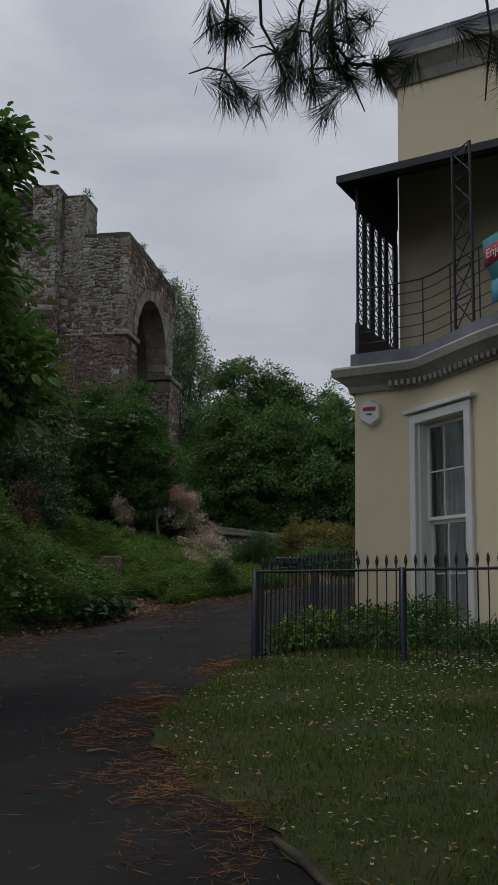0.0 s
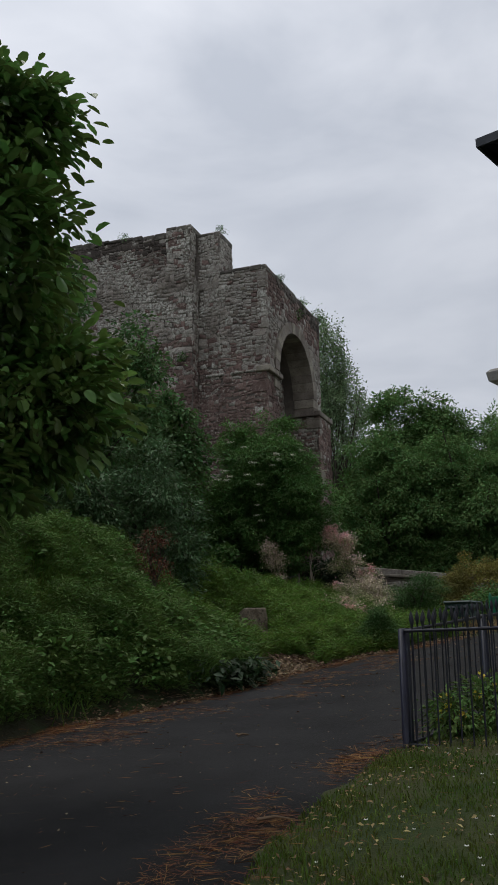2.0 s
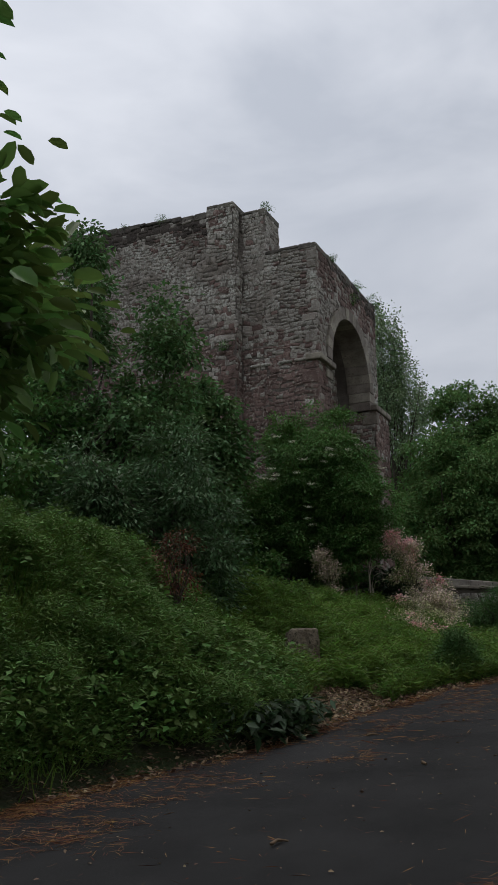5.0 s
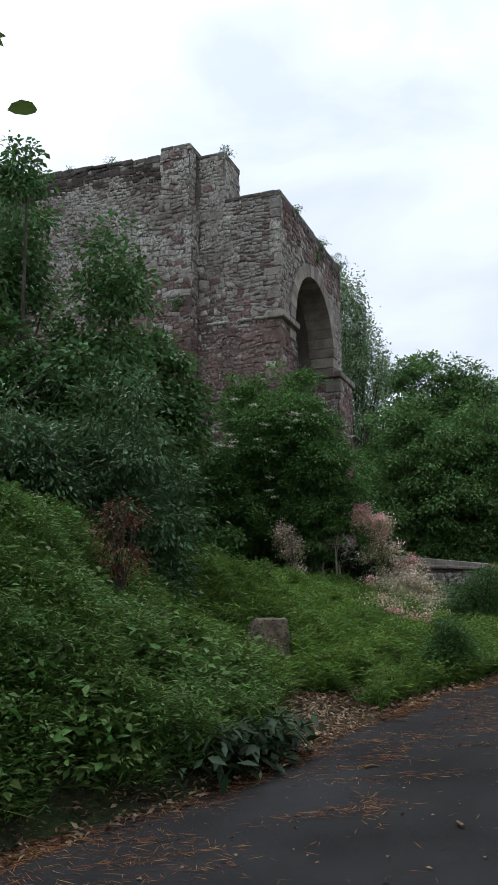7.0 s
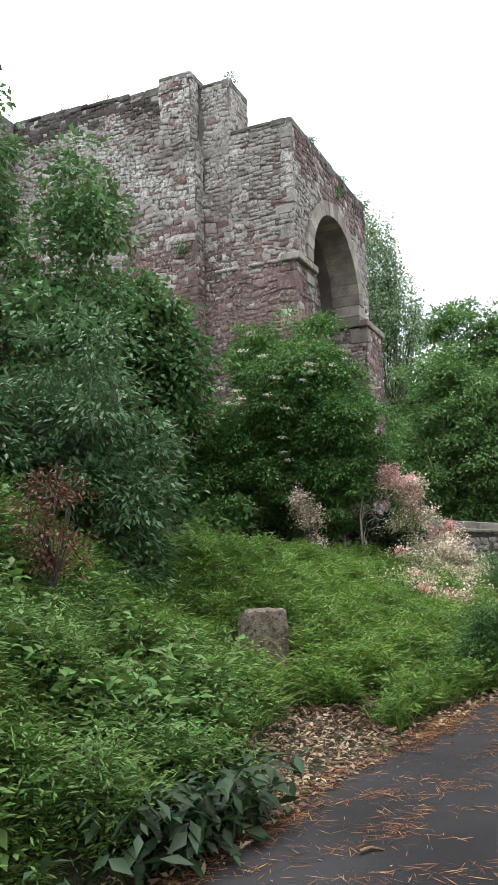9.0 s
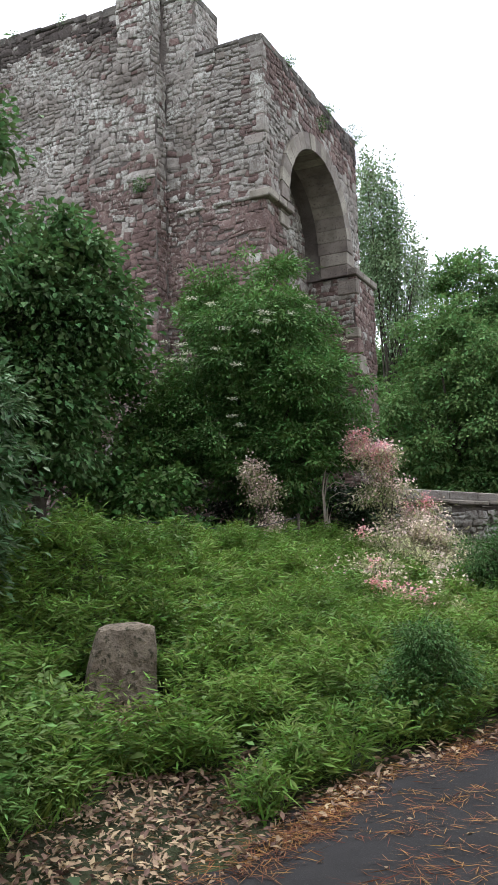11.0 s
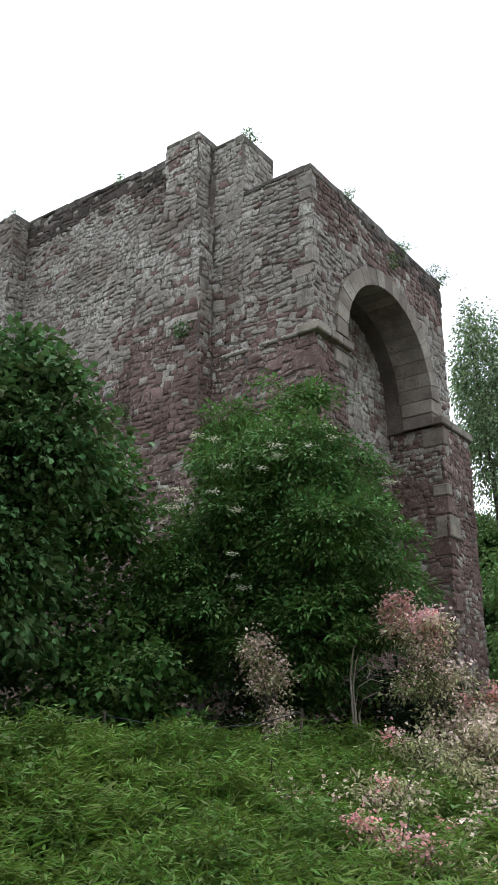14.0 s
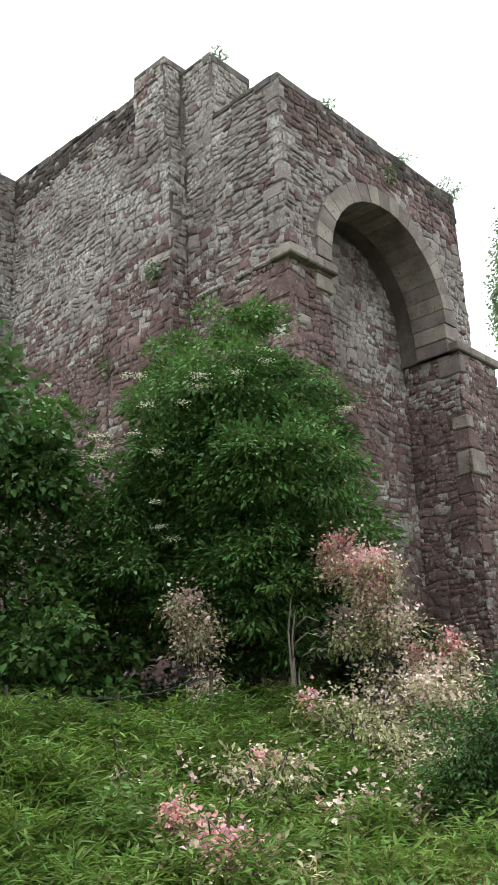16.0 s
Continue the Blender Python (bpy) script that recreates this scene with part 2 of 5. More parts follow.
def arrays(name, V, F, material):
    """A mesh from vertex and face arrays (all faces with the same number of corners)."""
    V, F = np.asarray(V, np.float32), np.asarray(F, np.int32)
    me = bpy.data.meshes.new(name)
    k = F.shape[1]
    me.vertices.add(len(V))
    me.vertices.foreach_set("co", V.ravel())
    me.loops.add(F.size)
    me.loops.foreach_set("vertex_index", F.ravel())
    me.polygons.add(len(F))
    me.polygons.foreach_set("loop_start", np.arange(0, F.size, k, dtype=np.int32))
    me.polygons.foreach_set("loop_total", np.full(len(F), k, np.int32))
    me.update(calc_edges=True)
    me.validate()
    me.materials.append(material)
    return me


def under(ob, parent):
    ob.parent = parent
    return ob


def apart(name, V, F, material, parent=None, label="", smooth=False):
    ob = new(name, arrays(name, V, F, material))
    if smooth:
        ob.data.shade_smooth()
    if parent:
        ob.parent = parent
    if label:
        ob["label"] = label
    return ob


def part(name, bm, material, parent=None, label="", smooth=False):
    """Links a bmesh as one mesh object under a thing or a part."""
    me = bpy.data.meshes.new(name)
    bm.to_mesh(me)
    bm.free()
    me.materials.append(material)
    if smooth:
        me.shade_smooth()
    ob = new(name, me)
    if parent:
        ob.parent = parent
    if label:
        ob["label"] = label
    return ob


def thing(name, label, category, at=(0, 0, 0), turn=0, group="", kind=""):
    ob = new(name)
    ob.matrix_basis = pose(*at, 0, 0, turn)
    return tagged(ob, label, category, group, kind)


def box(bm, lo, hi, bevel=0.0):
    """An axis-aligned block from lo to hi, with chamfered edges."""
    c = [(a + b) / 2 for a, b in zip(lo, hi)]
    r = bmesh.ops.create_cube(bm, size=1)
    for v in r["verts"]:
        v.co = Vector([c[i] + v.co[i] * (hi[i] - lo[i]) for i in range(3)])
    if bevel:
        es = list({e for v in r["verts"] for e in v.link_edges})
        bmesh.ops.bevel(bm, geom=es, offset=bevel, segments=1, affect="EDGES")
    return bm


def block(name, lo, hi, material, parent=None, bevel=0.0, label=""):
    return part(name, box(bmesh.new(), lo, hi, bevel), material, parent, label)


def tube_arrays(pts, radii, sides=6):
    """A tapered tube through points."""
    pts = np.asarray(pts, float)
    V, F = [], []
    for i, p in enumerate(pts):
        d = pts[min(i + 1, len(pts) - 1)] - pts[max(i - 1, 0)]
        d = d / (np.linalg.norm(d) + 1e-9)
        a = np.cross(d, (0, 0, 1) if abs(d[2]) < 0.9 else (1, 0, 0))
        a /= np.linalg.norm(a)
        b = np.cross(d, a)
        for k in range(sides):
            w = 2 * math.pi * k / sides
            V.append(p + radii[i] * (math.cos(w) * a + math.sin(w) * b))
    for i in range(len(pts) - 1):
        for k in range(sides):
            k2 = (k + 1) % sides
            F.append((i * sides + k, i * sides + k2, (i + 1) * sides + k2, (i + 1) * sides + k))
    return np.array(V), np.array(F)


def join(pieces):
    V, F, n = [], [], 0
    for v, f in pieces:
        V.append(v)
        F.append(f + n)
        n += len(v)
    return np.concatenate(V), np.concatenate(F)


def unit(a):
    return a / (np.linalg.norm(a, axis=-1, keepdims=True) + 1e-9)


def leaf_arrays(P, D, length, width, fold=0.25, size=0.35):
    """Folded leaves at points P pointing along D: four corners and two faces each."""
    n = len(P)
    D = unit(D)
    U = unit(np.cross(D, unit(rng.normal(size=(n, 3)) * 0.4 + (0, 0, 1))))
    W = np.cross(U, D)
    s = rng.uniform(1 - size, 1 + size, (n, 1))
    l, w = length * s, width * s
    mid = P + D * l * 0.45
    V = np.stack([P, mid + U * w * 0.5 + W * w * fold, P + D * l, mid - U * w * 0.5 + W * w * fold], 1).reshape(-1, 3)
    i = np.arange(n)[:, None] * 4
    F = np.concatenate([i + (0, 2, 1), i + (0, 3, 2)], 1).reshape(-1, 3)
    return V, F


def broad_leaf_arrays(P, D, length, width, fold=0.2, size=0.3):
    """Rounded leaves folded along the midrib: six corners and two faces each."""
    n = len(P)
    D = unit(D)
    U = unit(np.cross(D, unit(rng.normal(size=(n, 3)) * 0.35 + (0, 0, 1))))
    W = np.cross(U, D)
    s = rng.uniform(1 - size, 1 + size, (n, 1))
    l, w = length * s, width * s
    V = [P]
    for f, g in ((0.16, 0.33), (0.5, 0.5), (0.83, 0.33)):
        V.append(P + D * l * f + W * w * fold * 2 * g + U * w * g)
    V.append(P + D * l - W * w * 0.15)
    for f, g in ((0.83, 0.33), (0.5, 0.5), (0.16, 0.33)):
        V.append(P + D * l * f + W * w * fold * 2 * g - U * w * g)
    V = np.stack(V, 1).reshape(-1, 3)
    i = np.arange(n)[:, None] * 8
    return V, np.concatenate([i + (0, 4, 3, 2, 1), i + (0, 7, 6, 5, 4)], 1).reshape(-1, 5)


def clumps(ellipsoids, count, shell=0.45):
    """Clump centres spread through a crown made of ellipsoids, denser towards its outside, with the way out of the crown."""
    C, O = [], []
    vol = np.array([e[3] * e[4] * e[5] for e in ellipsoids]) ** (2 / 3)
    for e, k in zip(ellipsoids, (count * vol / vol.sum()).astype(int) + 1):
        d = unit(rng.normal(size=(k, 3)))
        r = rng.uniform(shell, 1.0, (k, 1)) ** 0.6 * (1 + 0.13 * rng.normal(size=(k, 1)))
        C.append(np.array(e[:3]) + d * r * np.array(e[3:6]))
        O.append(d)
    return np.concatenate(C), np.concatenate(O)


def crown_arrays(ellipsoids, count, per, spread, length, width, droop=0.2, shell=0.45, flat=0.42, fold=0.25, broad=False):
    C, O = clumps(ellipsoids, count, shell)
    k = len(C)
    sc = rng.uniform(0.6, 1.4, (k, 1, 1))
    off = rng.normal(size=(k, per, 3)) * np.array((1, 1, flat)) * spread * sc
    off[..., 2] -= 0.35 * np.linalg.norm(off[..., :2], axis=-1)
    P = (C[:, None] + off).reshape(-1, 3)
    D = (unit(off) + 0.5 * O[:, None] + rng.normal(size=(k, per, 3)) * 0.5).reshape(-1, 3) + (0, 0, -droop)
    return (broad_leaf_arrays if broad else leaf_arrays)(P, D, length, width, fold), C


def billows(ellipsoids, n, size=0.42):
    """Breaks each rounded mass of a crown into n smaller lobes over its surface."""
    out = []
    for x, y, z, a, b, c in ellipsoids:
        d = unit(rng.normal(size=(n, 3)) + (0, 0, 0.15))
        for q in d:
            k = size * rng.uniform(0.65, 1.3)
            f = 1.05 - k * 0.8
            out.append((x + q[0] * a * f, y + q[1] * b * f, z + q[2] * c * f, a * k, b * k, c * k * 0.85))
        out.append((x, y, z, a * 0.62, b * 0.62, c * 0.62))
    return out


def limbs(base, C, count, r0, sides=6):
    """A leaning trunk that forks into limbs reaching into the crown."""
    base = np.array(base, float)
    pick = C[rng.choice(len(C), min(count, len(C)), replace=False)]
    top = base * 0.4 + C.mean(0) * 0.6
    pieces = [tube_arrays([base - (0, 0, 0.2), base * 0.6 + top * 0.4 + rng.normal(size=3) * 0.06, top], [r0, r0 * 0.75, r0 * 0.5], 8)]
    for c in pick:
        s = base + (top - base) * rng.uniform(0.35, 1.0)
        m = (s + c) / 2 + (0, 0, 0.12) + rng.normal(size=3) * 0.1
        pieces.append(tube_arrays([s, m, c], [r0 * 0.42, r0 * 0.26, r0 * 0.1], sides))
    return join(pieces)


def plant(name, label, category, base, ellipsoids, leaf, count, per, spread, length, width, trunk=0.08, nlimbs=10, bark=None, group="", **kw):
    """A tree or shrub: an empty at its foot, the woody limbs and a crown of single leaves."""
    ob = thing(name, label, category, base, group=group)
    (V, F), C = crown_arrays(ellipsoids, count, per, spread, length, width, **kw)
    b = np.array(base)
    wood = limbs(b, C, nlimbs, trunk)
    apart("trunk", wood[0] - b, wood[1], bark or BARK, ob, smooth=True)
    apart("crown", V - b, F, leaf, ob)
    return ob, C


# ---- the lie of the land ----
EDGE_Y = np.array([-6, 0, 8, 11.0, 12.4, 13.4, 14.5, 15.4, 16.3, 17.5, 18.6, 19.85, 20.5, 21.3, 22.2, 23.2, 24.5])
EDGE_X = np.array([-5.8, -6.0, -6.1, -5.95, -5.4, -4.95, -4.83, -4.72, -4.45, -4.2, -3.62, -3.3, -3.0, -2.4, -1.3, 0.6, 4.0])
RISE_Y = np.array([-10, 6, 12, 15.4, 17.5, 21, 22.6, 25, 40])
RISE_A = np.array([2.3, 2.35, 2.35, 2.2, 1.75, 1.25, 1.05, 1.0, 1.2])
LAWN_Y = np.array([-4.0, 2.0, 3.6, 4.2, 5.0, 5.7, 6.4, 7.0, 7.6, 8.4, 9.4])
LAWN_X = np.array([2.6, 0.55, -0.2, -0.55, -1.12, -1.5, -1.76, -1.84, -1.84, -1.78, -1.72])


def road_z(x, y):
    return 0.05 + 0.085 * np.clip(y, -8, 26) + 0.05 * (np.clip(x, -8, 4) + 2)


def bank(x, y):
    """Height of the bank over the road's plane."""
    xl = np.minimum(np.interp(y, EDGE_Y, EDGE_X), -3.2)
    d = np.clip((xl - x) / np.interp(y, [12.5, 15, 17.5], [2.3, 3.1, 4.2]), 0, 1)
    s = d ** np.interp(y, [13, 17], [1.05, 1.9])
    return np.interp(y, RISE_Y, RISE_A) * s


def lumps(x, y):
    return 0.05 * np.sin(1.7 * x + 0.9 * y) * np.sin(1.3 * y - 0.6 * x) + 0.03 * np.sin(4.1 * x + 1) * np.sin(3.7 * y)


def ground_z(x, y):
    x, y = np.asarray(x, float), np.asarray(y, float)
    b = bank(x, y)
    return road_z(x, y) + b + lumps(x, y) * np.clip(b * 2, 0, 1.5)


def gz(x, y):
    return float(ground_z(x, y))


def grid_arrays(xs, ys, f):
    X, Y = np.meshgrid(xs, ys)
    V = np.stack([X, Y, f(X, Y)], -1).reshape(-1, 3)
    nx = len(xs)
    i = (np.arange(len(ys) - 1)[:, None] * nx + np.arange(nx - 1)).reshape(-1, 1)
    return V, np.concatenate([i, i + 1, i + nx + 1, i + nx], 1)


xs = np.concatenate([[-600, -200, -80, -40, -25], np.arange(-16, 6.01, 0.2), [10, 20, 40, 80, 200, 600]])
ys = np.concatenate([[-600, -200, -80, -30], np.arange(-10, 37.01, 0.2), [42, 50, 70, 120, 250, 700]])
ground = apart("ground", *grid_arrays(xs, ys, lambda x, y: ground_z(x, y) - 0.03), SOIL, smooth=True)
tagged(ground, "sloping bank of dark soil under grass and weeds", "ground", kind="structure")


def strip_between(ys, left, right, f, n=14):
    u = np.linspace(0, 1, n)
    X = left[:, None] + (right - left)[:, None] * u
    Y = np.repeat(ys[:, None], n, 1)
    V = np.stack([X, Y, f(X, Y)], -1).reshape(-1, 3)
    i = (np.arange(len(ys) - 1)[:, None] * n + np.arange(n - 1)).reshape(-1, 1)
    return V, np.concatenate([i, i + 1, i + n + 1, i + n], 1)


ry = np.arange(-10, 24.51, 0.1)
wob = 0.06 * np.sin(ry * 5.1) + 0.05 * np.sin(ry * 11.7 + 1) + 0.03 * np.sin(ry * 23)
road = apart("road", *strip_between(ry, np.interp(ry, EDGE_Y, EDGE_X) + wob, np.full(len(ry), 7.0), lambda x, y: road_z(x, y) + 0.004 + 0.006 * np.sin(x * 2.1) * np.sin(y * 1.7)), ASPHALT, smooth=True)
tagged(road, "dark worn asphalt path with scattered needles", "road", kind="structure")

# ---- lawn ----
ly = np.arange(-8, 24.01, 0.1)
lawn_left = np.interp(ly, np.append(LAWN_Y, [9.5, 15.0, 18.0]), np.append(LAWN_X, [-1.62, 0.35, 1.4]))


def lawn_z(x, y):
    xl = np.interp(y, np.append(LAWN_Y, [9.5, 15.0, 18.0]), np.append(LAWN_X, [-1.62, 0.35, 1.4]))
    return road_z(x, y) + 0.01 + 0.06 * np.clip((x - xl) / 0.4, 0, 1) + 0.015 * np.sin(3 * x + y) * np.sin(2.3 * y)


lwob = 0.04 * np.sin(ly * 6.1) + 0.03 * np.sin(ly * 13.7 + 1)
lawn = apart("lawn", *strip_between(ly, lawn_left + lwob, np.full(len(ly), 6.95), lawn_z, 40), TURF, smooth=True)
tagged(lawn, "rough lawn with clover and daisies beside the path", "lawn", kind="structure")

# ---- the ruined wall ----
ruin = thing("ruined_wall", "tall ruined rubble wall of grey and red stone with a round arch", "ruin", (0, 0, 0))


def blockset(parent, name, boxes, material):
    bm = bmesh.new()
    for lo, hi in boxes:
        box(bm, lo, hi)
    return part(name, bm, material, parent)


blockset(ruin, "wall_core", [((-20.4, 28.82, 1.5), (-13.55, 30.0, 16.4)), ((-13.55, 28.815, 1.5), (-11.72, 30.0, 16.08)), ((-11.72, 28.82, 1.5), (-9.97, 29.93, 14.52))], MORTAR)
blockset(ruin, "buttress_core", [((-14.38, 28.4, 1.5), (-12.52, 28.83, 14.3)), ((-13.6, 28.405, 14.3), (-12.65, 28.83, 16.36)), ((-20.3, 28.3, 1.5), (-18.95, 28.83, 16.65))], MORTAR)

ARCH_Y, ARCH_R, SPRING, GABLE_TOP = 31.93, 1.97, 10.98, 14.55


def arch_z(y):
    """Underside of the arch at y."""
    return SPRING + math.sqrt(max(ARCH_R**2 - (y - ARCH_Y) ** 2, 0))


def gable():
    bm = bmesh.new()
    x0, x1 = -13.2, -9.97
    pts = [ARCH_Y - ARCH_R * math.cos(math.pi * k / 32) for k in range(33)]
    for a, b in zip(pts, pts[1:]):
        vs = [bm.verts.new(c) for c in ((x0, a, arch_z(a)), (x1, a, arch_z(a)), (x1, b, arch_z(b)), (x0, b, arch_z(b)), (x0, a, GABLE_TOP), (x1, a, GABLE_TOP), (x1, b, GABLE_TOP), (x0, b, GABLE_TOP))]
        for q in ((0, 1, 2, 3), (4, 7, 6, 5), (1, 5, 6, 2), (0, 3, 7, 4)):
            bm.faces.new([vs[i] for i in q])
    box(bm, (x0, 33.9, 10.3), (x1, 35.0, GABLE_TOP))
    box(bm, (x0, 34.0, 1.5), (-9.76, 35.55, 10.3))
    box(bm, (x0 + 0.1, 29.9, 1.5), (-11.15, 34.02, 13.2))
    box(bm, (-13.8, 29.9, 1.5), (x0, 35.0, GABLE_TOP + 0.1))
    return part("arch_core", bm, MORTAR, ruin)


gable()


def stone_template(n):
    """n irregular stones of unit size: twelve corners each (u, depth, z)."""
    base = np.array([(-0.5, -0.5), (0.5, -0.5), (0.5, 0.5), (-0.5, 0.5)])
    T = np.zeros((n, 12, 3))
    jit = rng.uniform(-0.17, 0.17, (n, 4, 2))
    ring = base[None] + jit
    T[:, 0:4, 0], T[:, 0:4, 2], T[:, 0:4, 1] = ring[..., 0], ring[..., 1], -0.6
    T[:, 4:8, 0], T[:, 4:8, 2], T[:, 4:8, 1] = ring[..., 0], ring[..., 1], rng.uniform(0.35, 0.7, (n, 4))
    ins = ring * rng.uniform(0.7, 0.93, (n, 1, 1)) + rng.uniform(-0.05, 0.05, (n, 4, 2))
    T[:, 8:12, 0], T[:, 8:12, 2], T[:, 8:12, 1] = ins[..., 0], ins[..., 1], rng.uniform(0.8, 1.25, (n, 4))
    return T


STONE_Q = np.array([(0, 1, 5, 4), (1, 2, 6, 5), (2, 3, 7, 6), (3, 0, 4, 7), (4, 5, 9, 8), (5, 6, 10, 9), (6, 7, 11, 10), (7, 4, 8, 11), (8, 9, 10, 11)])
VARIANTS = []
for v in stone_template(10):
    VARIANTS.append((arrays("stone", v, STONE_Q, STONE_GREY), arrays("stone", v, STONE_Q, STONE_RED), arrays("stone", v, STONE_Q, ASHLAR)))


def rubble(u0, u1, z0, z1, keep, hmin=0.08, hmax=0.175):
    """Roughly coursed rubble over a rectangle: rows of (u, z, width, height)."""
    out = []
    z = z0
    while z < z1:
        h = rng.uniform(hmin, hmax) * (1.5 if rng.random() < 0.12 else 1.0)
        h = h if z1 - z - h > 0.06 else z1 - z
        last = z + h > z1 - 0.01
        u = u0 - rng.uniform(0, 0.3)
        while u < u1:
            w = max(h, 0.11) * rng.uniform(0.8, 1.9)
            a, b = max(u, u0), min(u + w, u1)
            if b - a > 0.07:
                c = (a + b) / 2
                if h > 0.16 and rng.random() < 0.35:
                    f = rng.uniform(0.35, 0.65)
                    out += [(c, z + h * f / 2, b - a, h * f), (c, z + h * (1 + f) / 2, b - a, h * (1 - f))]
                else:
                    f = rng.uniform(0.75, 0.98 if last else 1.35)
                    out.append((c, z + h / 2 + (0 if last else rng.normal() * 0.12 * h), b - a, h * f))
            u += w
        z += h
    return [r for r in out if keep(r[0], r[1])]


JOINED = {"grey": [], "red": [], "dark": []}
SINGLES = [0]


def red_share(z):
    return min(max((13.5 - z) / 3.8, 0.1), 0.9)


def lay(rows, o, u, n, single=None, proud=0.023, red=red_share, up=(0, 0, 1), cap=None):
    """Sets stones on a face with origin o, direction u and outward normal n."""
    o, u, n, up = (np.array(a, float) for a in (o, u, n, up))
    T = stone_template(len(rows))
    roof = max(r[1] for r in rows)
    for (c, z, w, h), t in zip(rows, T):
        d = proud * rng.uniform(0.5, 1.5)
        tilt = rng.normal() * (0.1 if z < roof - 0.2 else 0.02)
        place = o + u * c + up * z
        cloud = noise.noise(Vector(place) * 0.55) + 0.6 * noise.noise(Vector(place) * 1.7)
        kind = "red" if rng.random() < min(max((red(z) - 0.5) * 1.6 + 0.5 + 0.75 * cloud, 0.04), 0.96) else "grey"
        if cap and place[2] > cap - 0.5 - 0.5 * cloud and rng.random() < 0.85:
            kind = "dark"
        if single and single(c, z) and SINGLES[0] < 290:
            SINGLES[0] += 1
            pick = VARIANTS[rng.integers(10)]
            ob = new("stone", pick[1 if kind != "grey" else (2 if rng.random() < 0.06 else 0)])
            place[2] += (z < roof - 0.25) * 0.035 * math.sin(1.9 * (place @ u) + 2.7 * z) + 0.03 * math.sin(5.3 * (place @ u) - 3.1 * z)
            m = Matrix.Identity(4)
            for i in range(3):
                m[i][0], m[i][1], m[i][2], m[i][3] = u[i] * w * 0.98, n[i] * d, (0, 0, h * 0.9)[i], place[i]
            m[2][0] += tilt * w
            ob.matrix_world = m
            ob.parent = ruin
            continue
        x, y, zz = t[:, 0] * w * 0.98, t[:, 1] * d, t[:, 2] * h * 0.97
        zz = zz + x * tilt
        q = place + x[:, None] * u + y[:, None] * n + zz[:, None] * up
        along = q @ u
        q[:, 2] += (0.035 * np.sin(1.9 * along + 2.7 * z) + 0.03 * np.sin(5.3 * along - 3.1 * z)) * min(1, max(0.0, 3 * (roof - 0.25 - z)))
        q += np.outer(0.04 * np.sin(4.3 * q[:, 2] + along), u)
        JOINED[kind].append(q)


def flush_stones():
    for kind, m in (("grey", STONE_GREY_J), ("red", STONE_RED_J), ("dark", STONE_DARK_J)):
        A = np.concatenate(JOINED[kind])
        k = len(A) // 12
        F = (np.arange(k)[:, None, None] * 12 + STONE_Q).reshape(-1, 4)
        ob = apart("rubble", A, F, m, ruin)
        ob["kind"] = "stuff"


def wall_top(x):
    """Top of the long wall, which rises a little away from the buttress."""
    return 16.44 + 0.055 * (-13.6 - x) + 0.015 * math.sin(x * 3.1) + 0.01 * math.sin(x * 7)


near = lambda x, z: x > -11.2 and z > 11.6
lay(rubble(-11.7, -9.93, 2.6, 14.52, lambda x, z: True), (0, 28.82, 0), (1, 0, 0), (0, -1, 0), near)
lay(rubble(-12.5, -11.7, 2.6, 16.08, lambda x, z: True), (0, 28.82, 0), (1, 0, 0), (0, -1, 0))
lay(rubble(-18.95, -14.38, 3.0, 16.8, lambda x, z: z < wall_top(x) - 0.13, 0.075, 0.16), (0, 28.82, 0), (1, 0, 0), (0, -1, 0), cap=16.4)
lay(rubble(-14.38, -13.6, 14.3, 16.5, lambda x, z: z < wall_top(x) - 0.13, 0.075, 0.16), (0, 28.82, 0), (1, 0, 0), (0, -1, 0), cap=16.5)
lay(rubble(-14.38, -12.52, 2.6, 14.3, lambda x, z: True, 0.09, 0.21), (0, 28.4, 0), (1, 0, 0), (0, -1, 0))
lay(rubble(-13.6, -12.65, 14.3, 16.36, lambda x, z: True, 0.09, 0.21), (0, 28.4, 0), (1, 0, 0), (0, -1, 0))
lay(rubble(-20.3, -18.95, 8, 16.65, lambda x, z: True), (0, 28.3, 0), (1, 0, 0), (0, -1, 0))
lay(rubble(28.4, 28.82, 5.0, 14.3, lambda y, z: True), (-12.52, 0, 0), (0, 1, 0), (1, 0, 0))
lay(rubble(28.4, 28.82, 14.3, 16.36, lambda y, z: True), (-12.65, 0, 0), (0, 1, 0), (1, 0, 0))
lay(rubble(28.3, 28.82, 9, 16.5, lambda y, z: True), (-18.95, 0, 0), (0, 1, 0), (1, 0, 0))
lay(rubble(28.85, 30.0, 14.55, 16.08, lambda y, z: True), (-11.72, 0, 0), (0, 1, 0), (1, 0, 0))


def clear_arch(y, z):
    r = math.hypot(y - ARCH_Y, z - SPRING)
    return (r > ARCH_R + 0.42 if z > SPRING else abs(y - ARCH_Y) > ARCH_R + 0.02)


def gable_red(z):
    return 0.8 if z > 13.2 else red_share(z + 0.8)


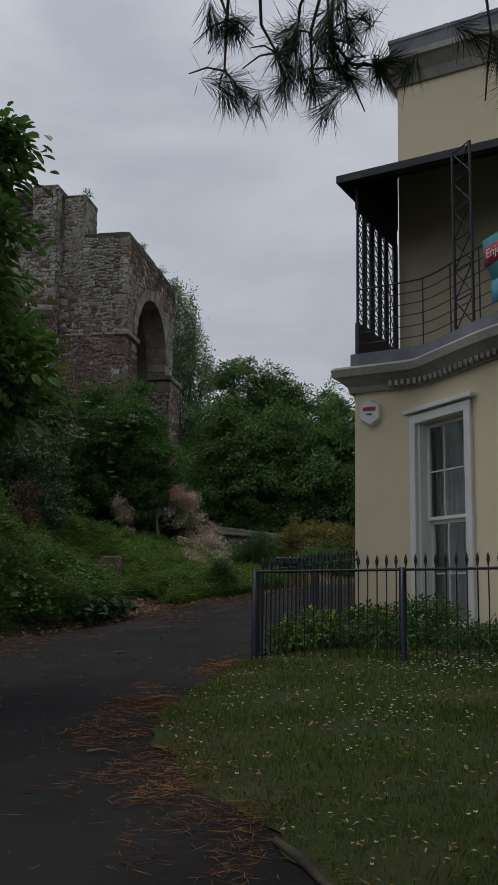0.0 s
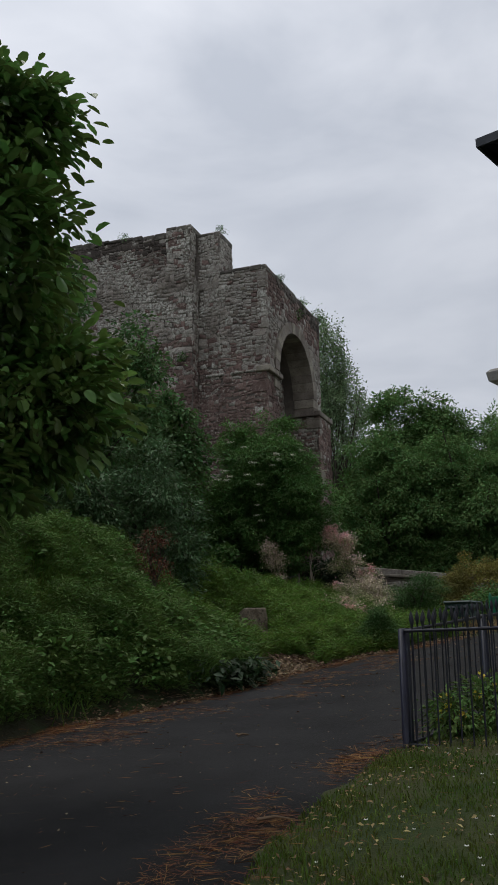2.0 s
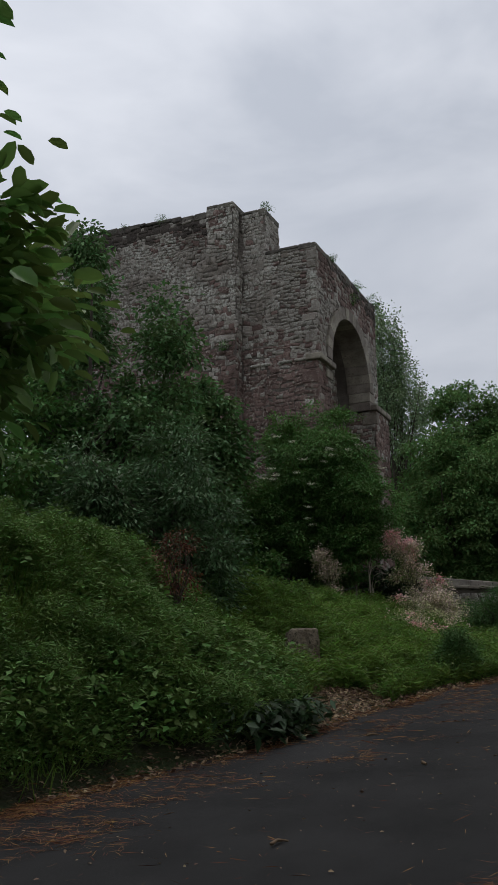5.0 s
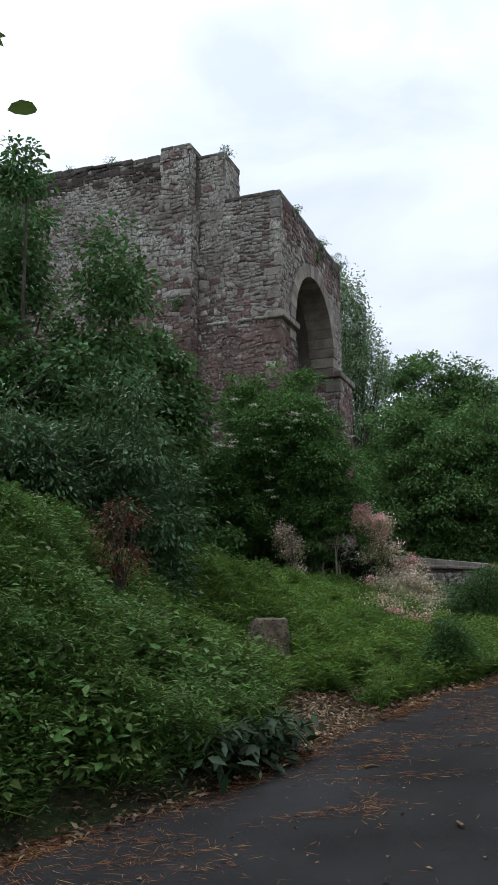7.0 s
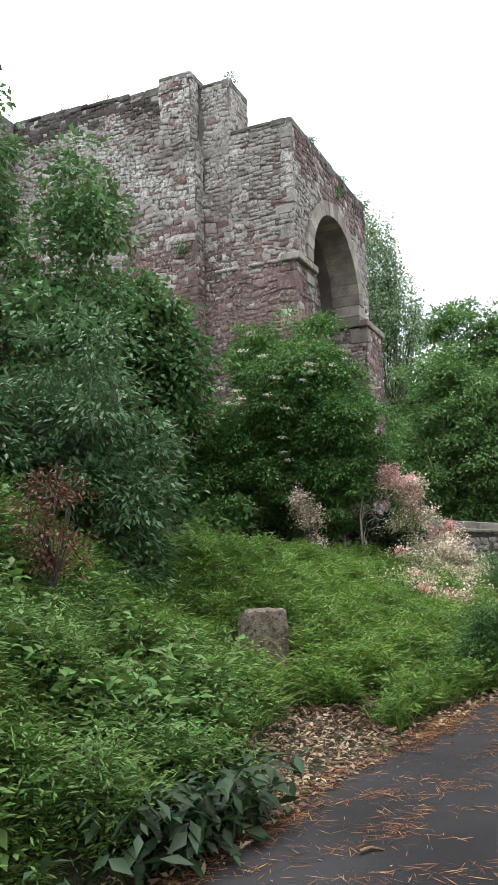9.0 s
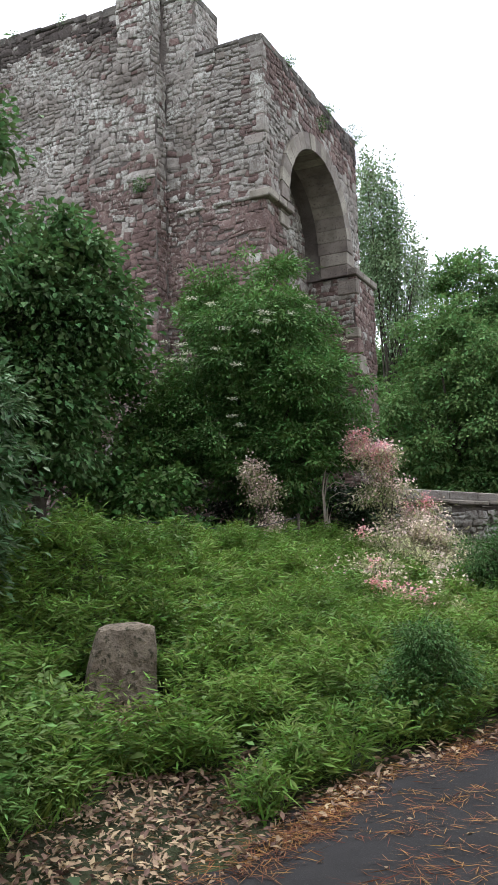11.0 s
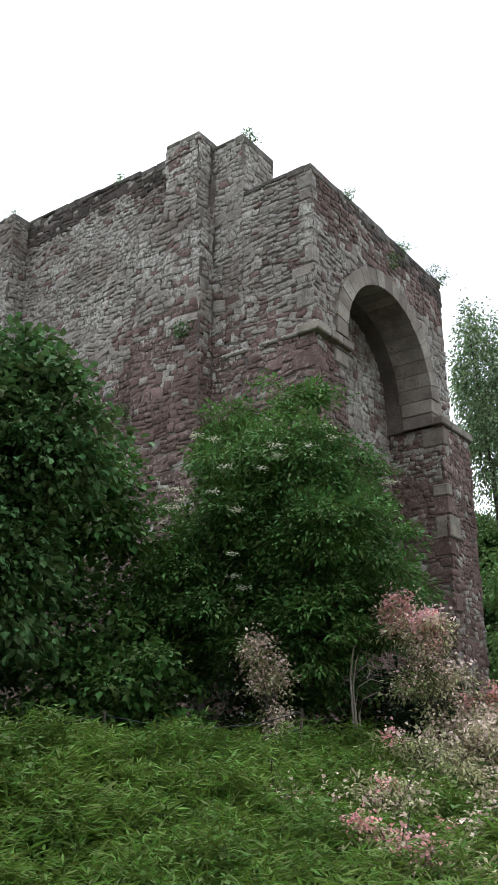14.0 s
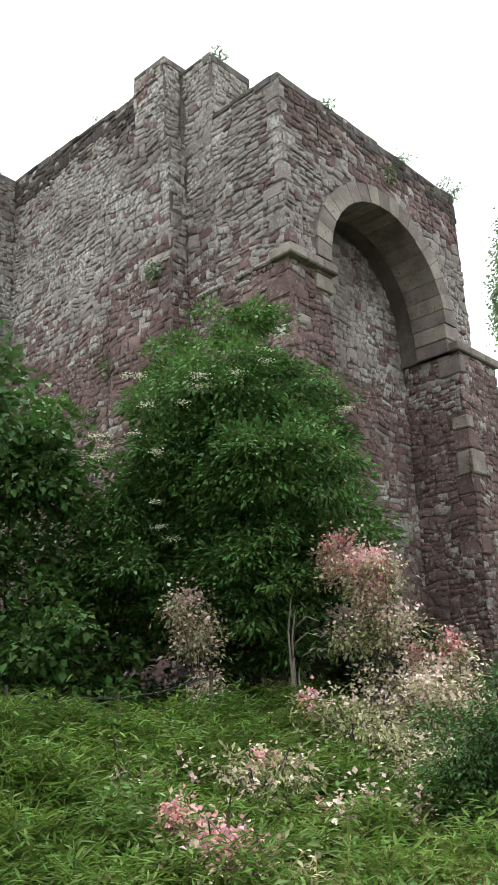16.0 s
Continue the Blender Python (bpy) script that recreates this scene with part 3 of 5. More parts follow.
lay(rubble(28.82, 29.93, 2.6, GABLE_TOP, clear_arch), (-9.97, 0, 0), (0, 1, 0), (1, 0, 0), lambda y, z: y < 29.9 and z > 12.4, red=gable_red, cap=14.45)
lay(rubble(29.93, 35.0, 10.6, GABLE_TOP, clear_arch), (-9.97, 0, 0), (0, 1, 0), (1, 0, 0), red=gable_red, cap=14.5)
lay(rubble(33.95, 35.55, 3.0, 10.3, lambda y, z: True), (-9.76, 0, 0), (0, 1, 0), (1, 0, 0))
lay(rubble(-11.15, -9.8, 3.0, 10.3, lambda y, z: True), (0, 34.0, 0), (1, 0, 0), (0, -1, 0), red=lambda z: 0.9 if z < 9 else 0.6)
lay(rubble(29.93, 34.0, 3.0, 13.0, lambda y, z: z < SPRING or math.hypot(y - ARCH_Y, z - SPRING) < ARCH_R - 0.05), (-11.15, 0, 0), (0, 1, 0), (1, 0, 0), red=lambda z: 0.15 if z > 9.6 else 0.7)


def voussoirs():
    n = 19
    for k in range(n):
        a0, a1 = math.pi * (k + 0.012) / n, math.pi * (k + 0.988) / n
        thick = 0.36 + 0.05 * rng.random()
        bm = bmesh.new()
        vs = []
        for x in (-10.75, -9.90 + 0.02 * rng.random()):
            for r, a in ((ARCH_R - 0.03, a0), (ARCH_R + thick, a0), (ARCH_R + thick, a1), (ARCH_R - 0.03, a1)):
                vs.append(bm.verts.new((x, ARCH_Y + r * math.cos(a), SPRING + r * math.sin(a))))
        for q in ((0, 1, 2, 3), (7, 6, 5, 4), (0, 4, 5, 1), (1, 5, 6, 2), (2, 6, 7, 3), (3, 7, 4, 0)):
            bm.faces.new([vs[i] for i in q])
        bmesh.ops.bevel(bm, geom=bm.edges[:], offset=0.008, segments=1, affect="EDGES")
        part("voussoir", bm, ASHLAR, ruin)


voussoirs()
# dressed corner stones, string courses and jamb stones
z = 9.0
while z < 14.3:
    h = rng.uniform(0.26, 0.42)
    lx, lyy = (0.55, 0.28) if int(z * 3) % 2 else (0.3, 0.5)
    if rng.random() < (0.85 if 11.2 < z < 14.0 else 0.3):
        block("corner_stone", (-9.95 - lx * rng.uniform(0.5, 1.1), 28.785 + rng.uniform(-0.015, 0.015), z), (-9.935 + rng.uniform(-0.015, 0.015), 28.76 + lyy * rng.uniform(0.5, 1.1), min(z + h - 0.01, 14.4)), STONE_GREY if 11.0 < z < 14.2 else STONE_RED, ruin, 0.03)
    z += h
z = 5.2
while z < 10.2:
    h = rng.uniform(0.3, 0.55)
    lx, lyy = (0.5, 0.32) if int(z * 3) % 2 else (0.3, 0.55)
    if rng.random() < 0.72:
        block("jamb_stone", (-9.76 - lx * rng.uniform(0.6, 1.1), 33.95 + rng.uniform(-0.02, 0.02), z), (-9.70 + rng.uniform(-0.02, 0.02), 33.93 + lyy * rng.uniform(0.6, 1.1), z + h - 0.02), ASHLAR if rng.random() < 0.45 else STONE_RED, ruin, 0.03)
    z += h
for k, (a, b) in enumerate(((10.3, 10.62), (10.62, 10.98))):
    block("jamb_stone", (-10.7, 33.84, a), (-9.9, 34.4, b - 0.015), ASHLAR, ruin, 0.02)
    block("jamb_stone", (-10.6, 29.5, a), (-9.9, 29.98, b - 0.015), ASHLAR, ruin, 0.02)
for y0, y1 in ((28.68, 29.15), (29.16, 29.6), (29.61, 30.02)):
    block("string_course", (-10.3, y0, 10.66), (-9.78, y1, 10.85), ASHLAR, ruin, 0.025)
for y0, y1 in ((33.86, 34.4), (34.41, 35.0), (35.01, 35.6)):
    block("string_course", (-10.3, y0, 10.3), (-9.66, y1, 10.5), ASHLAR, ruin, 0.025)
for x0, x1 in ((-10.72, -10.31), (-11.25, -10.78), (-12.2, -11.5)):
    block("string_course", (x0, 28.73, 10.68), (x1, 29.0, 10.77), STONE_GREY, ruin, 0.03)
flush_stones()


CAPPING = mat("dark_capping", (0.06, 0.055, 0.047), (0.15, 0.135, 0.115), scale=2.5, fine=20, rough=0.95, bump=0.9, vary=0.25, c3=(0.22, 0.21, 0.185), spots=0.6)


def coping(boxes):
    """A ragged weathered top on the wall, of rough capping stones."""
    for (x0, x1), (y0, y1), z in boxes:
        x = x0
        while x < x1 - 0.05:
            w = min(rng.uniform(0.35, 0.7), x1 - x)
            h = rng.uniform(0.0, 0.03)
            block("capping_stone", (x, y0 - rng.uniform(0.0, 0.02), z - rng.uniform(0.08, 0.25)), (x + w + 0.004, y1, z + h), CAPPING, ruin, 0.03)
            x += w


coping([((-13.62, -12.63), (28.37, 29.6), 16.39), ((-12.6, -11.69), (28.79, 30.0), 16.11), ((-11.68, -9.94), (28.79, 29.9), 14.55), ((-20.32, -18.93), (28.28, 29.9), 16.66)])
x = -18.93
while x < -13.65:
    w = rng.uniform(0.35, 0.7)
    coping([((x, min(x + w, -13.62)), (28.79, 30.0), wall_top(x) - 0.02)])
    x += w
y = 29.9
while y < 34.95:
    w = min(rng.uniform(0.3, 0.6), 35.02 - y)
    block("capping_stone", (-11.0, y, GABLE_TOP - rng.uniform(0.1, 0.3)), (-9.93 - rng.uniform(0, 0.02), y + w + 0.004, GABLE_TOP + rng.uniform(0.02, 0.07)), CAPPING, ruin, 0.03)
    y += w

# ---- low boundary wall with coping slabs ----
low = thing("boundary_wall", "low rubble boundary wall with flat coping slabs", "wall", (0, 0, 0), kind="structure")


def low_top(x):
    return 4.26 - 0.085 * (x + 9.0)


bm = bmesh.new()
for k in range(24):
    x = -9.6 + k * 0.7
    box(bm, (x, 34.05, 1.0), (x + 0.7, 34.5, low_top(x + 0.7) - 0.1))
part("wall_core", bm, MORTAR, low)
rows = rubble(-9.6, 6.0, 2.0, 4.6, lambda x, z: z < low_top(x) - 0.2, 0.12, 0.24)
T = stone_template(len(rows))
A = []
for (c, z, w, h), t in zip(rows, T):
    A.append(np.stack([c + t[:, 0] * w * 0.98, 34.05 - t[:, 1] * 0.06, z + t[:, 2] * h * 0.9], 1))
A = np.concatenate(A)
ob = apart("rubble", A, (np.arange(len(A) // 12)[:, None, None] * 12 + STONE_Q).reshape(-1, 4), STONE_GREY_J, low)
ob["kind"] = "stuff"
for k in range(16):
    x = -9.5 + k
    bm = box(bmesh.new(), (x, 33.92, -0.1), (x + 0.985, 34.6, 0.0), 0.02)
    for v in bm.verts:
        v.co.z += low_top(v.co.x) + 0.012 * math.sin(k * 2.3)
    part("coping_slab", bm, ASHLAR, low)
# a second, older wall top rising behind it
back = thing("back_wall", "sloping weathered wall behind the boundary wall", "wall", (0, 0, 0), kind="structure")
bm = bmesh.new()
for k in range(10):
    box(bm, (-9.4 + k * 0.75, 35.6, 1.0), (-8.65 + k * 0.75, 36.0, 4.62), 0.02)
for v in bm.verts:
    v.co.z -= 0.11 * (v.co.x + 9.4) * (v.co.z > 2)
part("wall_core", bm, STONE_GREY, back)

# ---- trees and shrubs ----
def grove(seed):
    """Far trees behind the boundary wall."""
    k = 0
    for x, y, top, r in ((-8.6, 41, 11.6, 2.6), (-5.2, 41.5, 11.4, 2.6), (-2.0, 42, 11.6, 2.8), (1.4, 43, 11.0, 2.8), (5.0, 44, 10.5, 3.0), (-11.5, 46, 12.6, 2.8), (-7.3, 47, 14.6, 1.7), (9, 45, 10.5, 3.2), (-14.5, 44, 11, 3), (-9.2, 46, 15.0, 1.9), (-5.4, 48, 14.4, 1.5)):
        zb = gz(x, y)
        h = top - zb
        e = [(x, y, zb + h * 0.72, r, r, h * 0.28), (x - r * 0.4, y - r * 0.6, zb + h * 0.45, r * 0.9, r * 0.8, h * 0.3), (x + r * 0.5, y - r * 0.5, zb + h * 0.5, r * 0.85, r * 0.8, h * 0.3), (x, y - r * 0.7, zb + h * 0.2, r * 1.1, r * 0.7, h * 0.2)]
        plant("tree", "broad leafy green tree in the wood behind the wall", "tree", (x, y, zb), billows(e, 7, 0.46), L_FAR, 420, 150, 0.25, 0.14, 0.08, trunk=0.22, nlimbs=14, group="wood behind the wall", droop=0.3)


grove(1)
plant("birch_tree", "slender weeping birch with hanging pale foliage", "tree", (-11.5, 42, gz(-11.5, 42)), [(-11.7, 42, 14.8, 0.9, 0.9, 2.6), (-11.1, 42, 12.6, 1.2, 1.1, 2.4)], L_BIRCH, 260, 80, 0.16, 0.11, 0.07, trunk=0.12, nlimbs=16, droop=1.2, flat=2.2)
ELDER = (-9.0, 26.5, gz(-9.0, 26.5))
elder, _ = plant("elder_tree", "rounded elder bush with creamy flower heads", "shrub", ELDER, billows([(-9.15, 26.3, 6.75, 1.5, 1.35, 1.6), (-9.9, 26.2, 5.35, 1.75, 1.4, 1.3), (-8.2, 26.1, 5.5, 1.35, 1.2, 1.3), (-8.6, 26.1, 4.6, 1.4, 1.0, 1.0)], 26, 0.36), L_ELDER, 1400, 110, 0.12, 0.085, 0.037, trunk=0.13, nlimbs=16)
# foliage added behind the elder, its dark colour painting the shaded hollow there
plant("shade_thicket", "near-black foliage standing in for the shade beneath the elder", "shrub", (-9.2, 27.3, gz(-9.2, 27.3)), [(-9.4, 27.3, 3.5, 2.4, 0.5, 0.9), (-7.6, 27.4, 3.3, 0.9, 0.5, 0.8)], L_SHADE_FERN, 160, 90, 0.16, 0.08, 0.06, nlimbs=6)
plant("bramble_thicket", "dark tangled thicket of ivy and bramble", "shrub", (-11.5, 25.0, gz(-11.5, 25)), billows([(-11.6, 24.9, 5.0, 2.2, 1.3, 2.3), (-13.5, 24, 5.2, 2.0, 1.5, 2.7), (-10.6, 24.4, 3.6, 1.5, 0.9, 1.3)], 11, 0.4), L_ELDER, 420, 95, 0.17, 0.11, 0.08, nlimbs=10)
plant("sycamore_tree", "leafy sycamore with broad leaves on the bank", "tree", (-11.0, 22.7, gz(-11.0, 22.7)), billows([(-10.9, 22.7, 6.6, 1.1, 1.05, 1.75), (-11.7, 22.5, 5.2, 1.4, 1.05, 1.7)], 18, 0.4), L_SYC, 440, 80, 0.19, 0.115, 0.085, trunk=0.12, nlimbs=14, broad=True)
plant("tall_tree", "tall green tree climbing behind the bank", "tree", (-11.4, 19.3, gz(-11.4, 19.3)), billows([(-12.3, 19.5, 8.2, 1.35, 1.4, 2.8), (-11.05, 18.4, 10.1, 0.2, 0.2, 0.6), (-10.0, 19.5, 7.6, 0.9, 0.9, 1.7), (-11, 19.0, 5.6, 2.0, 1.3, 2.0)], 13, 0.38), L_SYC, 400, 75, 0.18, 0.12, 0.07, trunk=0.16, nlimbs=18)
plant("willow_shrub", "grey-green willowy shrub with narrow leaves", "shrub", (-7.9, 17.3, gz(-7.9, 17.3)), billows([(-8.5, 17.3, 4.35, 1.2, 1.1, 1.35), (-9.3, 16.8, 4.3, 1.1, 1.0, 1.35), (-7.9, 17.3, 3.4, 0.8, 0.7, 0.75)], 10, 0.4), L_SILVER, 300, 100, 0.17, 0.10, 0.036, nlimbs=14)
plant("red_shrub", "small shrub with dull red leaves", "shrub", (-6.95, 15.3, gz(-6.95, 15.3)), [(-6.95, 15.25, 3.2, 0.24, 0.26, 0.5)], L_RED, 24, 40, 0.08, 0.05, 0.024, trunk=0.022, nlimbs=22)
plant("magnolia_tree", "glossy dark-leaved tree leaning over the path", "tree", (-6.4, 6.4, gz(-6.4, 6.4)), [(-4.5, 6.85, 4.7, 1.1, 0.8, 0.75), (-4.35, 6.8, 5.5, 0.95, 0.65, 0.45), (-4.3, 7.5, 3.6, 1.0, 0.55, 0.6), (-3.98, 8.35, 3.9, 0.28, 0.18, 0.13), (-4.7, 7.0, 2.95, 1.0, 0.7, 0.45)], L_MAG, 640, 34, 0.13, 0.12, 0.06, trunk=0.15, nlimbs=40, droop=0.1, broad=True)
plant("bank_thicket", "dark leafy thicket at the top of the bank", "shrub", (-12.0, 14.0, gz(-12, 14)), billows([(-11.8, 14.5, 4.6, 2.2, 2.4, 2.0), (-12.0, 11.5, 4.6, 2.2, 2.4, 2.2), (-12.5, 17.5, 5.0, 2.0, 1.6, 2.4)], 10, 0.42), L_ELDER, 420, 110, 0.26, 0.13, 0.07, nlimbs=14)

PALE_STEM = mat("pale_bark", (0.22, 0.19, 0.15), (0.34, 0.3, 0.25), scale=6, fine=40, rough=0.9, bump=0.4, vary=0.15)
# flowering shrubs
def weigela(base, ells, n, label, flowers, pinks):
    ob, C = plant("weigela_shrub", label, "shrub", base, billows(ells, 5, 0.5), L_VAR, n, 36, 0.1, 0.06, 0.022, trunk=0.02, nlimbs=26, shell=0.3)
    b = np.array(base)
    sel = C[rng.random(len(C)) < flowers]
    P = (sel[:, None] + rng.normal(size=(len(sel), 34, 3)) * 0.085).reshape(-1, 3)
    V, F = leaf_arrays(P, rng.normal(size=P.shape) + (0, -0.5, 0.4), 0.042, 0.036)
    apart("pale_blossom", V - b, F, PALE, ob)
    top = C[np.argsort(-C[:, 2] + rng.normal(size=len(C)) * 0.28)[:pinks]]
    P = (top[:, None] + rng.normal(size=(len(top), 90, 3)) * 0.065).reshape(-1, 3)
    V, F = leaf_arrays(P, rng.normal(size=P.shape) + (0, -0.5, 0.4), 0.036, 0.032)
    apart("pink_blossom", V - b, F, PINK, ob)
    return ob


weigela((-6.6, 25.8, gz(-6.6, 25.8)), [(-6.95, 25.8, 4.6, 0.22, 0.22, 0.22), (-6.62, 25.75, 4.4, 0.3, 0.3, 0.32), (-6.55, 25.7, 3.8, 0.42, 0.4, 0.5), (-6.3, 25.5, 3.15, 0.7, 0.5, 0.5)], 230, "arching variegated shrub thick with pink blossom", 0.42, 26)
weigela((-5.85, 25.9, gz(-5.85, 25.9)), [(-6.0, 26.0, 3.4, 0.38, 0.35, 0.35), (-5.7, 25.8, 2.9, 0.5, 0.45, 0.35)], 90, "spreading variegated shrub with faded pink blossom", 0.4, 4)
weigela((-6.1, 24.7, gz(-6.1, 24.7)), [(-6.2, 24.7, 2.9, 0.7, 0.45, 0.35), (-5.6, 24.5, 2.7, 0.5, 0.4, 0.3)], 100, "loose cream-leaved shrub with few flowers", 0.12, 1)
weigela((-7.6, 24.9, gz(-7.6, 24.9)), [(-7.6, 24.8, 2.95, 0.35, 0.3, 0.25), (-7.2, 24.5, 2.75, 0.3, 0.25, 0.2)], 40, "loose cream-leaved shrub with few flowers", 0.1, 1)
weigela((-8.3, 24.95, gz(-8.3, 24.95)), [(-8.5, 24.95, 4.2, 0.22, 0.2, 0.28), (-8.3, 24.95, 3.85, 0.24, 0.2, 0.3), (-8.2, 24.95, 3.35, 0.2, 0.18, 0.3)], 42, "thin variegated shrub with pale blossom", 0.7, 0)
weigela((-5.15, 23.4, gz(-5.15, 23.4)), [(-5.15, 23.4, 2.4, 0.42, 0.35, 0.22), (-4.85, 23.5, 2.2, 0.3, 0.3, 0.15)], 40, "low variegated shrub with pink flower heads", 0.15, 5)
weigela((-5.9, 23.2, gz(-5.9, 23.2)), [(-5.9, 23.2, 2.55, 0.5, 0.4, 0.28)], 46, "loose variegated shrub with few flowers", 0.08, 1)
weigela((-5.3, 22.15, gz(-5.3, 22.15)), [(-5.48, 22.1, 2.4, 0.2, 0.2, 0.16), (-5.0, 22.1, 2.22, 0.5, 0.3, 0.18)], 50, "low variegated shrub with pink flower heads", 0.12, 10)
weigela((-6.65, 22.6, gz(-6.65, 22.6)), [(-6.65, 22.6, 2.55, 0.4, 0.28, 0.12)], 26, "low variegated shrub with pink flower heads", 0.2, 3)
# bare arching stems
for k in range(5):
    c = np.array((-7.55 + 0.05 * rng.normal(), 25.5 + 0.06 * rng.normal(), 0))
    c[2] = gz(c[0], c[1])
    w = rng.normal() * 0.06
    top = 1.35 - 0.16 * k
    V, F = tube_arrays([c, c + (w + 0.06, 0, 0.3 * top), c + (w + 0.04, 0, 0.7 * top), c + (w + 0.1, 0, 0.95 * top), c + (w * 2 + 0.22, 0, 1.05 * top), c + (w * 3 + 0.36, 0, 0.98 * top)], [0.014, 0.012, 0.011, 0.009, 0.006, 0.004], 6)
    ob = apart("bare_stem", V, F, PALE_STEM, smooth=True)
    tagged(ob, "pale bare arching stem beside the flowering shrub", "stem", group="bare stems")
plant("fern_bush", "dense dark green ferny bush at the path edge", "shrub", (-4.05, 18.7, gz(-4.05, 18.7)), billows([(-4.05, 18.7, 1.92, 0.38, 0.36, 0.5)], 9, 0.5), L_FERN, 200, 110, 0.075, 0.035, 0.013, trunk=0.02, nlimbs=8)
plant("green_bush", "rounded green bush before the boundary wall", "shrub", (-4.3, 24.2, gz(-4.3, 24.2)), billows([(-4.25, 24.2, 2.7, 0.75, 0.7, 0.7), (-4.6, 24.2, 2.3, 0.6, 0.6, 0.4)], 9, 0.45), L_FERN, 300, 100, 0.11, 0.045, 0.018, nlimbs=10)
plant("golden_hedge", "clipped domed hedge with golden tips", "hedge", (-3.4, 32.1, gz(-3.4, 32.1)), [(-3.4, 32.1, 3.1, 1.75, 1.2, 1.22)], L_GOLD, 420, 120, 0.13, 0.07, 0.035, nlimbs=8, shell=0.8)

BLOCK = mat("mossy_block", (0.1, 0.08, 0.058), (0.23, 0.19, 0.145), scale=5, fine=22, rough=0.95, bump=1.0, vary=0, c3=(0.055, 0.052, 0.032), spots=0.52, dist=0.04)
# standing stone block on the bank
bm = bmesh.new()
box(bm, (-0.29, -0.22, -0.4), (0.29, 0.22, 0.62))
bmesh.ops.subdivide_edges(bm, edges=bm.edges[:], cuts=5, use_grid_fill=True)
for v in bm.verts:
    top = min(max(v.co.z / 0.62, 0.0), 1.0)
    p = Vector((v.co.x * (1 - 0.2 * top), v.co.y * (1 - 0.2 * top), v.co.z + 0.08 * top * v.co.x))
    edge = (abs(v.co.x) > 0.28) + (abs(v.co.y) > 0.2) + (v.co.z > 0.6)
    p *= 1 - 0.05 * (edge - 1) * (edge > 1)
    v.co = p + noise.noise_vector(v.co * 5) * 0.035 + noise.noise_vector(v.co * 14) * 0.012
sb = part("stone_block", bm, BLOCK)
sb.matrix_world = pose(-6.28, 17.9, 1.74, 0, 5, 40)
tagged(sb, "rough weathered stone block set in the bank", "stone")

# ---- the house ----
HOUSE_Z = 1.12
house = thing("house", "cream stuccoed villa with a bowed front and iron verandah", "house", (-0.70, 12.04, HOUSE_Z), -19.03)
END_A = 8.2


def smooth(lo, hi, v):
    v = min(max((v - lo) / (hi - lo), 0.0), 1.0)
    return v * v * (3 - 2 * v)


def bow(a):
    """Plan of the bowed front: a flat pier, a hollow curve, then the swelling bow, alike on both sides."""
    a = min(a, END_A - a)
    n = 40
    return -sum(0.8 * smooth(0.7, 1.3, x) * (1 - smooth(1.6, END_A / 2, x)) for x in (a * (k + 0.5) / n for k in range(n))) * a / n


FRONT = [(0.0, 0.0), (0.46, 0.0)] + [(float(a), bow(a)) for a in np.linspace(0.53, END_A - 0.53, 103)] + [(END_A - 0.46, 0.0), (END_A, 0.0)]


def wall_along(pts, thick, z0, z1, holes=()):
    """A wall of the given thickness along a plan line, with openings (a0, a1, z0, z1) right through it."""
    bm = bmesh.new()
    for p, q in zip(pts, pts[1:]):
        spans = [(z0, z1)]
        for h in holes:
            if h[0] <= (p[0] + q[0]) / 2 <= h[1]:
                spans = [(z0, h[2]), (h[3], z1)]
        for a, b in spans:
            vs = [bm.verts.new((x, y + o, z)) for z in (a, b) for o in (0, thick) for x, y in (p, q)]
            for f in ((0, 1, 5, 4), (2, 6, 7, 3), (0, 2, 3, 1), (4, 5, 7, 6), (0, 4, 6, 2), (1, 3, 7, 5)):
                bm.faces.new([vs[i] for i in f])
    bmesh.ops.remove_doubles(bm, verts=bm.verts[:], dist=1e-4)
    return bm


def sweep(path, profile, closed=True):
    """A moulding: the profile (out, z) carried along a plan line with mitred corners."""
    path = [Vector(p) for p in path]
    bm, rings = bmesh.new(), []
    for i, p in enumerate(path):
        ns = []
        for a, b in ((i - 1, i), (i, i + 1)):
            if a >= 0 and b < len(path):
                d = (path[b] - path[a]).normalized()
                ns.append(Vector((d.y, -d.x)))
        n = sum(ns, Vector((0, 0)))
        n = n / max(n.dot(ns[0]), 0.2) if n.length > 1e-6 else ns[0]
        rings.append([bm.verts.new((p.x + n.x * o, p.y + n.y * o, z)) for o, z in profile])
    k = len(profile)
    for r, s in zip(rings, rings[1:]):
        for j in range(k if closed else k - 1):
            bm.faces.new((r[j], r[(j + 1) % k], s[(j + 1) % k], s[j]))
    for r in (rings[0], rings[-1]):
        if closed:
            bm.faces.new(r)
    bmesh.ops.recalc_face_normals(bm, faces=bm.faces[:])
    return bm


WIN_A0, WIN_A1, WIN_Z0, WIN_Z1 = 0.9, 1.71, 0.06, 2.72
part("front_wall", wall_along(FRONT, 0.35, -0.4, 3.35, [(WIN_A0, WIN_A1, WIN_Z0, WIN_Z1)]), STUCCO, house)
block("side_wall", (0.0, 0.35, -0.4), (0.3, 8.0, 3.6), STUCCO, house)
block("side_wall", (7.9, 0.35, -0.4), (8.2, 8.0, 3.6), STUCCO, house)
block("rear_wall", (0.3, 7.7, -0.4), (7.9, 8.0, 9.0), STUCCO, house)
